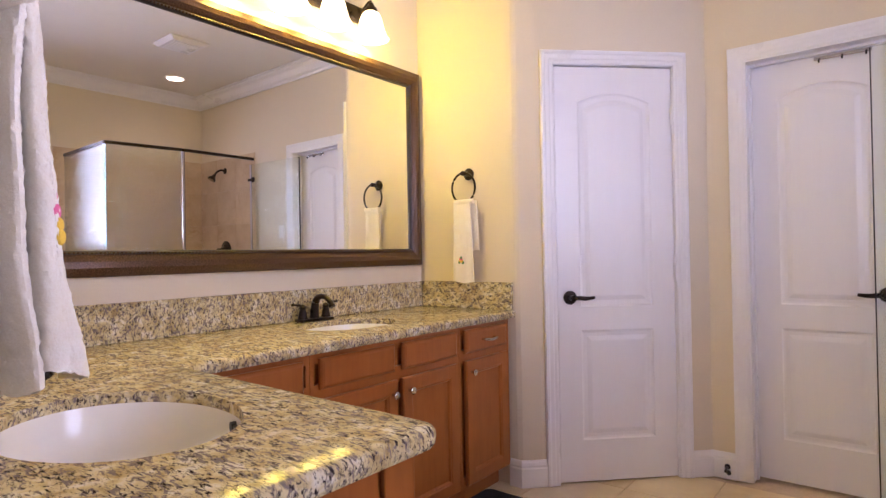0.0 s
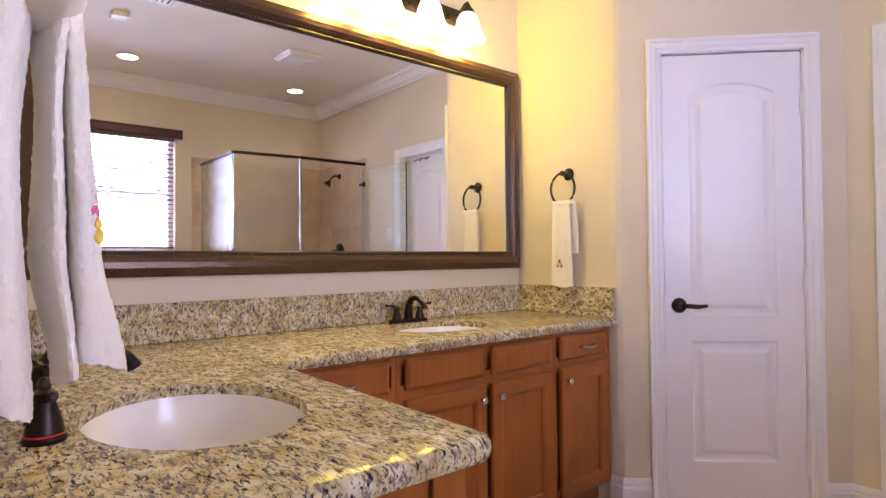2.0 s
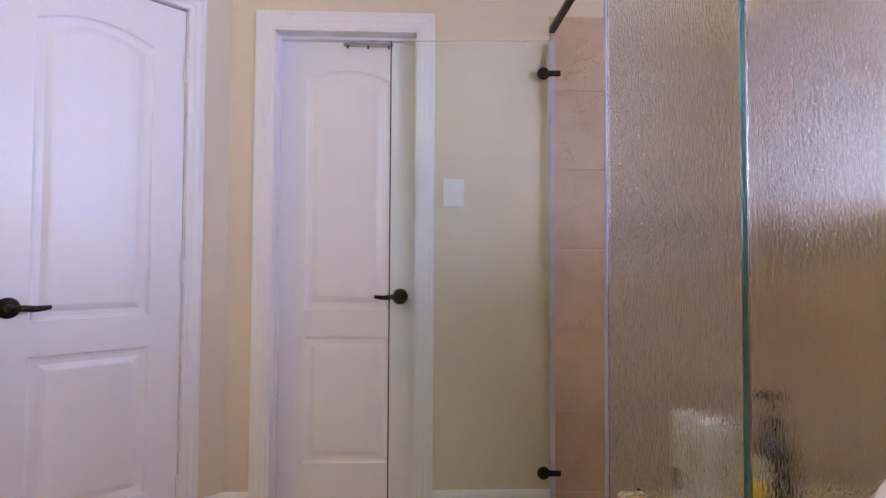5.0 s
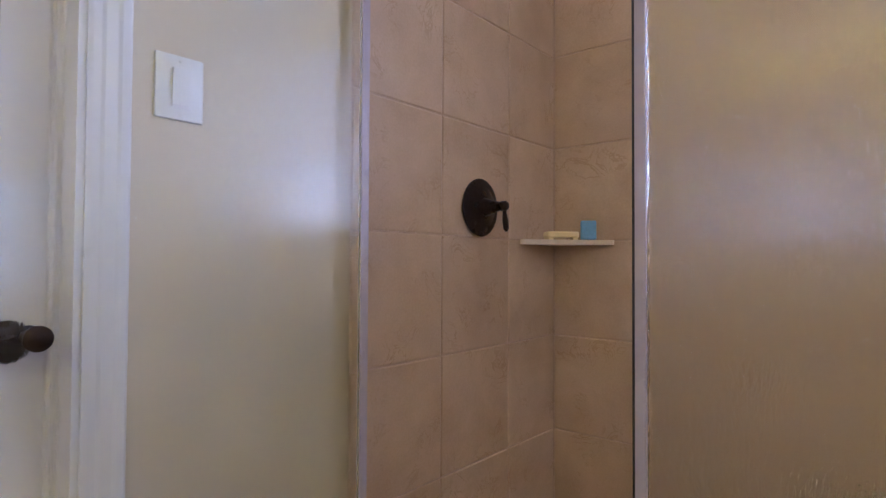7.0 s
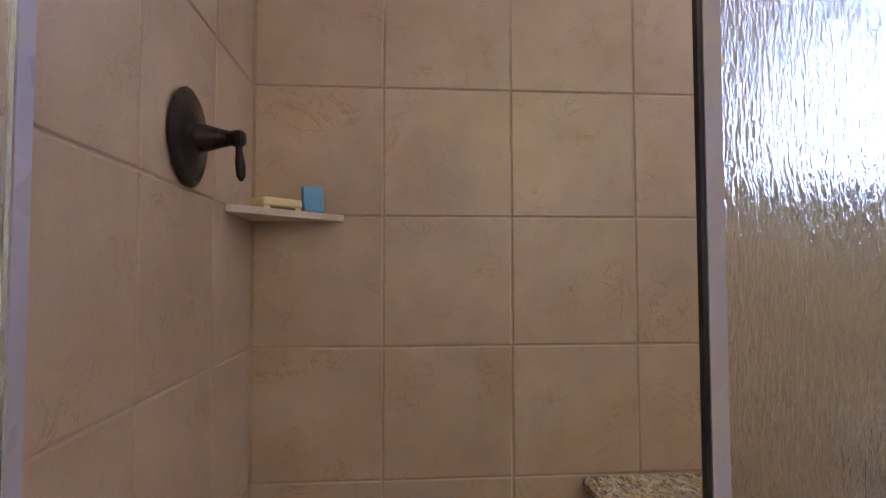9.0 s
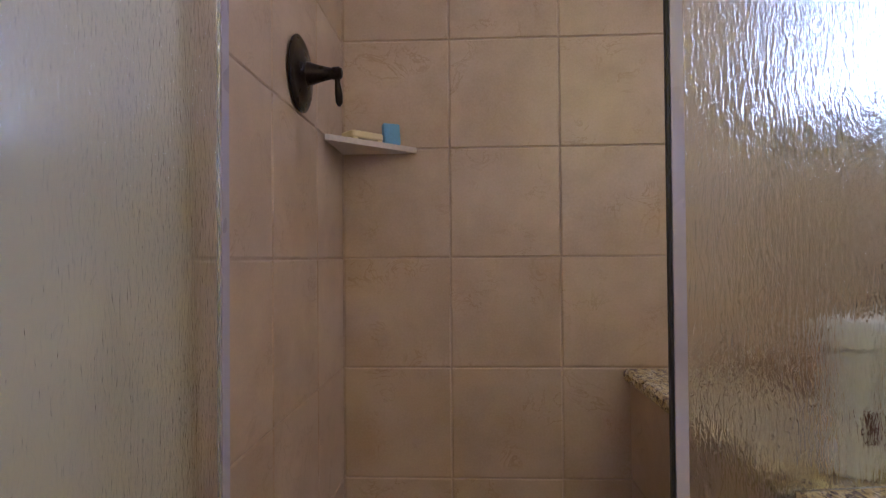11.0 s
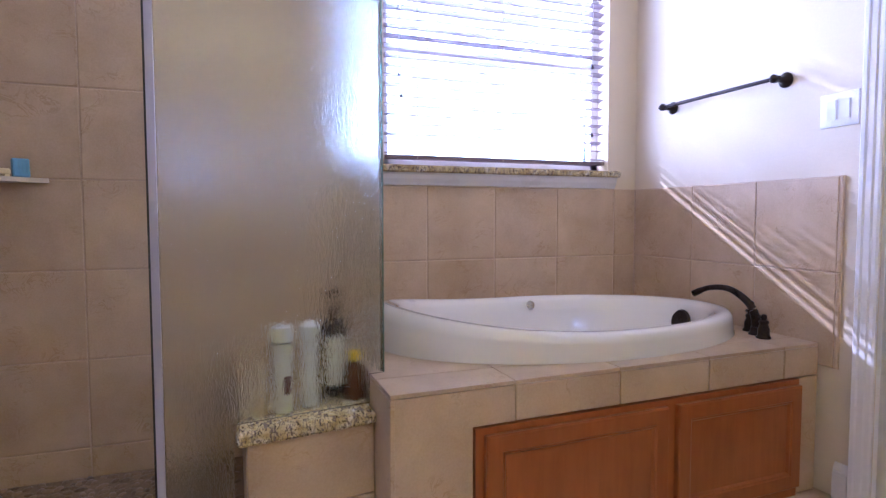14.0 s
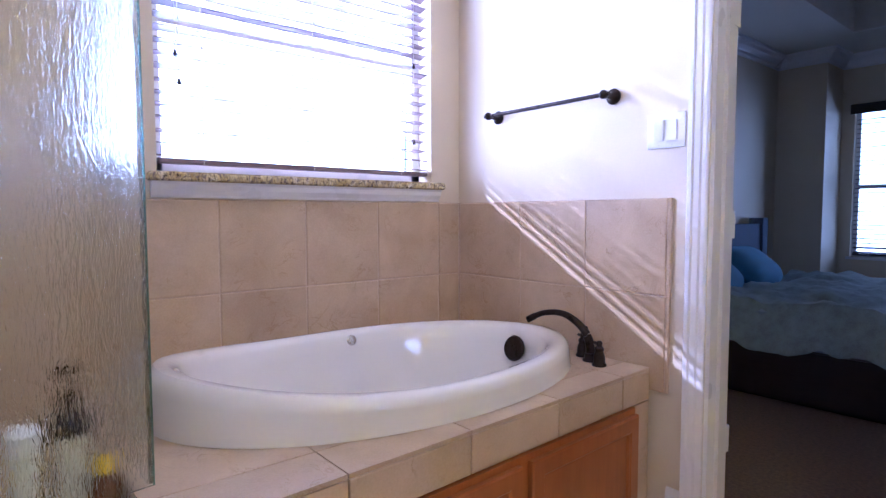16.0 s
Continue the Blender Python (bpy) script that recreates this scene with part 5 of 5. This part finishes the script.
part("arm", rod(bmesh.new(), curve([(0, 0, 0), (0, -0.045, 0.004), (0.002, -0.085, -0.018), (0.004, -0.105, -0.045)], 7), 0.0095), BRONZE, hd, smooth=True)
hp = part("head", turned(bmesh.new(), [(0.010, 0.0), (0.016, 0.010), (0.014, 0.018), (0.022, 0.030), (0.038, 0.052), (0.040, 0.062), (0.036, 0.066), (0.0, 0.066)], (0.004, -0.105, -0.045), (0.05, -0.55, -0.8)), BRONZE, hd, smooth=True)
part("face", turned(bmesh.new(), [(0.030, 0.0665), (0.030, 0.068), (0.0, 0.069)], (0.004, -0.105, -0.045), (0.05, -0.55, -0.8)), CHROME, hp, "grey nozzle face")

shelf = thing("corner_shelf", (XE - 0.008, YN - 0.008, 1.105), 0, "thin cream stone corner shelf in the shower", "shelf")
bm = bmesh.new()
prism(bm, [(0, 0), (-0.226, 0), (-0.222, -0.010), (-0.010, -0.224), (0, -0.226)], 0.0, 0.016)
part("slab", bm, plain("cream_stone", (0.68, 0.58, 0.46), 0.4, bump=0.1), shelf)
sd = thing("soap_dish", (XE - 0.100, YN - 0.085, 1.121), -45, "cream yellow soap dish on the corner shelf", "soap dish")
bm = bmesh.new()
o = rounded([(-0.055, -0.032), (0.055, -0.032), (0.055, 0.032), (-0.055, 0.032)], [0.012] * 4, 4)
loft(bm, [[(q.x, q.y, z) for q in inset(o, d)] for d, z in ((0.003, 0.008), (0.0, 0.012), (0.0, 0.024), (0.004, 0.028), (0.008, 0.024), (0.012, 0.019))])
part("tray", bm, SOAP, sd)
part("foot", boxes((-0.050, -0.034, -0.028, 0.028, 0.0, 0.009), (0.034, 0.050, -0.028, 0.028, 0.0, 0.009)), SOAP, sd)
sb = thing("soap_bar", (XE - 0.058, YN - 0.165, 1.121), -62, "light blue bar of soap leaning on the shelf", "soap")
bm = box(-0.026, 0.026, -0.011, 0.011, 0.0, 0.066, 0.006)
for k in range(4):
    bx(bm, -0.018 + k * 0.011, -0.013 + k * 0.011, -0.0122, 0.0122, 0.012, 0.055)
ob = part("bar", bm, BLUEBOX, sb)
ob.rotation_euler = (radians(-10), 0, 0)


def bottle(name, at, prof, mat, label, rz=0, sx=1.0, sy=1.0, tall=1.0):
    b = thing(name, at, rz, label, "bottle", "bottles on the bench")
    b.scale.z = tall
    part("body", turned(bmesh.new(), prof, sx=sx, sy=sy), mat, b, smooth=True)
    return b


ZB = 0.450
b = bottle("shampoo_bottle", (2.775, 2.030, ZB), [(0.030, 0.0), (0.034, 0.004), (0.034, 0.02), (0.029, 0.07), (0.031, 0.13), (0.035, 0.152), (0.034, 0.158)], PLASTIC, "tall white shampoo bottle with a wide cap", 20, 1.02, 0.85, 1.20)
part("cap", turned(bmesh.new(), [(0.031, 0.160), (0.038, 0.163), (0.039, 0.185), (0.035, 0.196), (0.0, 0.199)], sx=1.0, sy=0.82), PLASTIC, b, smooth=True)
part("printed_mark", box(-0.0365, -0.0315, -0.008, 0.010, 0.045, 0.085, 0.001, 1), INK, b)
b = bottle("conditioner_bottle", (2.800, 1.952, ZB), [(0.022, 0.0), (0.026, 0.004), (0.025, 0.03), (0.021, 0.08), (0.023, 0.14), (0.030, 0.172), (0.029, 0.186), (0.018, 0.196), (0.0, 0.198)], PLASTIC, "slim white conditioner bottle with a waisted body", 10, 1.1, 0.95, 1.22)
part("cap_seam", turned(bmesh.new(), [(0.0255, 0.150), (0.0268, 0.152), (0.0268, 0.154), (0.0255, 0.156)], sx=1.1, sy=0.95), LABEL, b)
b = bottle("pump_bottle", (2.884, 1.872, ZB), [(0.034, 0.0), (0.037, 0.004), (0.037, 0.150), (0.030, 0.168), (0.014, 0.178), (0.014, 0.190)], DARKBOTTLE, "dark pump bottle with a cream label", tall=1.30)
part("label", loft(bmesh.new(), [[(0.0376 * math.cos(t), 0.0376 * math.sin(t), z) for t in [radians(135 + 10 * k) for k in range(10)]] for z in (0.025, 0.140)], False, False, False), LABEL, b, "cream paper label")
part("pump", rod(turned(bmesh.new(), [(0.017, 0.184), (0.017, 0.202), (0.006, 0.204), (0.006, 0.232), (0.012, 0.234), (0.012, 0.244), (0.0, 0.246)]), [(0, 0, 0.240), (-0.02, 0.012, 0.241), (-0.040, 0.022, 0.234)], [0.006, 0.005, 0.004]), DARKBOTTLE, b, "dark pump top", smooth=True)
b = bottle("oil_bottle", (2.818, 1.822, ZB), [(0.026, 0.0), (0.029, 0.004), (0.029, 0.080), (0.022, 0.100), (0.012, 0.110), (0.012, 0.118)], AMBER, "small amber bottle with a yellow cap")
part("cap", turned(bmesh.new(), [(0.015, 0.112), (0.016, 0.116), (0.016, 0.138), (0.013, 0.144), (0.0, 0.146)]), YELLOW, b, "yellow screw cap", smooth=True)

# ---- bedroom seen through the doorway ----
ZB2 = 2.53
BX1 = 3.75
part("wall_bedroom_east", box(BX1, BX1 + 0.1, -5.0, 0.05, 0, 2.9), WALL, None, "beige painted bedroom wall behind the bed", category="wall", kind="structure")
part("wall_bedroom_south", boxes((3.345, BX1, -4.62, -3.96, 0, ZB2), (3.24, 3.345, -4.62, -4.40, 0, ZB2), (2.20, 3.24, -4.50, -4.40, 0, 0.66), (2.20, 3.24, -4.50, -4.40, 2.06, ZB2), (-2.2, 2.20, -4.50, -4.40, 0, ZB2)), WALL, None, "beige painted bedroom wall with a window bay", category="wall", kind="structure")
part("wall_bedroom_west", box(-2.3, -2.2, -5.0, 0.05, 0, 2.9), WALL, None, "beige painted far bedroom wall", category="wall", kind="structure")
part("wall_bedroom_north", boxes((-2.3, 0.0, -0.07, 0.03, 0, 2.9), (DX0 - 0.002, DX1 + 0.002, -0.068, 0.048, ZB2, 2.9), (0.0, DX0, -0.08, -0.0705, 0, 2.9), (DX1, BX1, 0.03, 0.0495, 0, 2.9)), WALL, None, "beige painted bedroom wall beside the bathroom", category="wall", kind="structure")
part("ceiling_bedroom", boxes((3.05, BX1, -5.0, 0.05, ZB2, ZB2 + 0.04), (-2.3, 3.05, -5.0, -3.56, ZB2, ZB2 + 0.04), (-2.3, 3.05, -0.60, 0.05, ZB2, ZB2 + 0.04), (3.05, 3.09, -3.56, -0.60, ZB2 + 0.04, ZB2 + 0.30), (-2.3, 3.09, -3.60, -3.56, ZB2 + 0.04, ZB2 + 0.30), (-2.3, 3.09, -0.60, -0.56, ZB2 + 0.04, ZB2 + 0.30), (-2.3, 3.09, -3.6, -0.56, ZB2 + 0.30, ZB2 + 0.34)), CEIL, None, "bedroom tray ceiling with a raised middle", category="ceiling", kind="structure")
CROWN2 = [(d, z - ZC + ZB2) for d, z in CROWN]
part("trim", sweep(bmesh.new(), [(BX1, 0.03), (BX1, -3.96), (3.345, -3.96), (3.345, -4.40), (-2.2, -4.40)][::-1], CROWN2, False), WHITE, None, "white crown moulding round the bedroom ceiling", category="moulding", kind="structure")
w2 = thing("window_2", (0, -4.40, 0), 0, "bedroom window with a slatted blind and bright daylight", "window", kind="structure")
part("window_frame", boxes((2.20, 2.24, -0.09, -0.05, 0.66, 2.06), (3.20, 3.24, -0.09, -0.05, 0.66, 2.06), (2.24, 3.20, -0.09, -0.05, 0.66, 0.70), (2.24, 3.20, -0.09, -0.05, 2.02, 2.06), (2.24, 3.20, -0.085, -0.055, 1.30, 1.335)), PLASTIC, w2)
o = part("pane", box(2.24, 3.20, -0.072, -0.068, 0.70, 2.02), PANE, w2)
o.visible_shadow = False
part("window_sill", box(2.17, 3.27, -0.045, 0.02, 0.635, 0.66, 0.004), WHITE, w2)
bl2 = blind((2.72, -4.42, 0), -0.50, 0.50, 0.675, 2.05, "x", 0.05, "dark slatted bedroom blind half open to the daylight", DARKWOOD)
part("valance", box(-0.05, -0.028, -0.55, 0.55, 1.99, 2.08, 0.004), DARKWOOD, bl2)

bed = thing("bed", (0, 0, 0), 0, "unmade bed with a blue duvet on a dark wooden base", "bed")
part("base", boxes((1.50, 3.62, -3.38, -1.47, 0.03, 0.31), (1.55, 3.60, -3.33, -1.52, 0.0, 0.03)), DARKWOOD, bed, "dark espresso bed base")
part("mattress", box(1.52, 3.62, -3.36, -1.49, 0.31, 0.52, 0.04, 3), plain("pale_blue_sheet", (0.35, 0.42, 0.48), 0.9), bed)
bm = bmesh.new()
NX, NY = 64, 64
g = []
for j in range(NY + 1):
    row = []
    for i in range(NX + 1):
        x = 1.44 + (3.30 - 1.44) * i / NX
        y = -1.43 - 2.0 * j / NY
        edge_d = min((x - 1.44), (-1.43 - y), (y + 3.43))
        z = 0.57 + 0.06 * noise.noise((x * 3.1, y * 3.1, 0.3)) + 0.035 * noise.noise((x * 7.3 + 2, y * 7.3, 1.1)) + 0.015 * noise.noise((x * 15, y * 15, 4.0))
        z -= 0.24 * max(0.0, 1 - edge_d / 0.10) ** 1.6
        row.append(bm.verts.new((x, y + 0.02 * noise.noise((x * 6, 0, 7)), z)))
    g.append(row)
for j in range(NY):
    for i in range(NX):
        bm.faces.new((g[j][i], g[j][i + 1], g[j + 1][i + 1], g[j + 1][i]))
r = bmesh.ops.extrude_face_region(bm, geom=bm.faces[:])
bmesh.ops.translate(bm, vec=(0, 0, -0.03), verts=[e for e in r["geom"] if isinstance(e, bmesh.types.BMVert)])
part("duvet", bm, DUVET, bed, "rumpled blue and beige patterned duvet", smooth=True)
part("headboard", boxes((3.62, 3.70, -3.40, -1.45, 0.0, 0.98), (3.60, 3.72, -1.52, -1.42, 0.0, 1.03), (3.60, 3.72, -3.43, -3.33, 0.0, 1.03)), plain("slate_fabric", (0.09, 0.12, 0.18), 0.95), bed, "slate blue upholstered headboard")
for k, y in enumerate((-1.86, -2.55)):
    pl = thing("pillow", (3.38, y, 0.585), 0, "plump blue pillow leaning on the headboard", "pillow", "pillows on the bed")
    bm = bmesh.new()
    bmesh.ops.create_uvsphere(bm, u_segments=28, v_segments=16, radius=1)
    for v in bm.verts:
        c = v.co.copy()
        v.co = Vector((math.copysign(abs(c.x) ** 0.6, c.x) * 0.20, math.copysign(abs(c.y) ** 0.6, c.y) * 0.31, c.z * 0.085 * (1 - 0.3 * abs(c.x) ** 3)))
    bm.transform(pose(0, 0, 0.09, 0, -38, 0))
    part("case", bm, PILLOW, pl, smooth=True)

# ---- outside ----
part("ground", box(-60, 60, -60, 60, -0.4, -0.15), LAWN, None, "sunlit lawn outside the windows", category="ground", kind="structure")
part("backdrop", boxes((9.0, 9.06, -14, 14, -0.15, 1.75), (-8, 9.0, -11.06, -11.0, -0.15, 1.75)), FENCE, None, "weathered wooden garden fence outside", category="fence", kind="structure")

# ---- pebbled shower floor ----
sf = part("shower_floor", box(XG + 0.02, XE, 2.13, YN, -0.012, 0.003), plain("pebble_grout", (0.24, 0.175, 0.12), 0.85, var=0.2, bump=0.5), None, "river-pebble shower floor", category="floor", kind="structure")
rng = random.Random(5)
protos = []
for k in range(6):
    bm = bmesh.new()
    bmesh.ops.create_icosphere(bm, subdivisions=2, radius=1)
    for v in bm.verts:
        v.co *= 1 + 0.22 * noise.noise(v.co * 1.4 + Vector((k * 7, 0, 0)))
        v.co = Vector((v.co.x * 0.021, v.co.y * 0.0125, v.co.z * 0.007))
    ob = part("pebble", bm, PEBBLE, sf, smooth=True)
    ob.location = ((2.78 + 0.05 * k) * U, 2.16 * U, 0.004)
    protos.append(ob.data)
spots = []
while len(spots) < 640:
    best, far = None, -1
    for _ in range(7):
        p = (rng.uniform(XG + 0.03, XE - 0.015), rng.uniform(2.15, YN - 0.015))
        d = min(((p[0] - q[0]) ** 2 + (p[1] - q[1]) ** 2 for q in spots), default=1)
        if d > far:
            best, far = p, d
    spots.append(best)
spots.sort(key=lambda q: -q[0])
rest_v, rest_f = [], []
for k, (x, y) in enumerate(spots):
    me, m = protos[k % 6], pose(x * U, y * U, 0.004, rng.uniform(-4, 4), 0, rng.uniform(0, 180)) @ Matrix.Scale(rng.uniform(0.75, 1.15), 4)
    if k < 290:
        ob = new("pebble", me)
        ob.parent, ob.matrix_basis = sf, m
    else:
        o = len(rest_v)
        rest_v += [tuple(m @ v.co) for v in me.vertices]
        rest_f += [[o + i for i in p.vertices] for p in me.polygons]
me = bpy.data.meshes.new("pebbles")
me.from_pydata(rest_v, [], rest_f)
me.materials.append(PEBBLE)
me.polygons.foreach_set("use_smooth", [True] * len(me.polygons))
ob = tagged(new("pebbles", me), "packed brown and grey river pebbles", kind="stuff")
ob.parent = sf

# ---- wall tiles ----
tn = part("tiled_wall_north", box(2.643, XE, 3.0, 3.011, 0, 2.112), GROUT, None, "beige travertine tiled shower wall with the valve", category="tiled wall", kind="structure")
te = part("tiled_wall_east", boxes((XE, XE + 0.011, 1.664, 3.0, 0, 2.112), (XE, XE + 0.011, YS, 1.664, 0.2, 1.12)), GROUT, None, "beige travertine tiled wall behind shower and tub", category="tiled wall", kind="structure")
ts = part("tiled_wall_south", box(2.532, XE, YS + 0.0005, YS + 0.008, 0.452, 1.12), GROUT, None, "beige travertine tiled splash beside the tub", category="tiled wall", kind="structure")
zs = [0.0] + ROWS + [2.112]
xs = [2.643, 2.977, 3.311, XE]
for z0, z1 in zip(zs, zs[1:]):
    for x0, x1 in zip(xs, xs[1:]):
        lay(tn, (x0, 3.0, z0), x1 - x0, z1 - z0, t=0.0035)
    yy = [3.0 - 0.006, 2.666, 2.332, 1.998, 1.664]
    for y1, y0 in zip(yy, yy[1:]):
        lay(te, (XE, y1, z0), y1 - y0, z1 - z0, rz=-90, t=0.0035)
yy = [1.664, 1.330, 0.996, 0.662, 0.328, 0.202]
for z0, z1 in ((0.452, 0.786), (0.786, 1.12)):
    for y1, y0 in zip(yy, yy[1:]):
        lay(te, (XE, y1, z0), y1 - y0, z1 - z0, rz=-90, t=0.0035)
    for x1, x0 in ((XE - 0.006, 3.211), (3.211, 2.875), (2.875, 2.545)):
        lay(ts, (x1, YS + 0.008, z0), x1 - x0, z1 - z0, rz=180, t=0.0035)
    lay(ts, (2.545, YS + 0.008, z0), 0.014, z1 - z0, rz=180, t=0.004, gap=0.001)

# ---- floor tiles ----
fl = bpy.data.objects["floor"]
for i in range(9):
    for j in range(8):
        x, y = 0.30 + i * 0.36, 0.06 + j * 0.36
        if x > 2.36 and y < 1.70:
            continue
        lay(fl, (x, y, -0.008), 0.36, 0.36, rx=-90, t=0.008, mat=FLOORTILE)
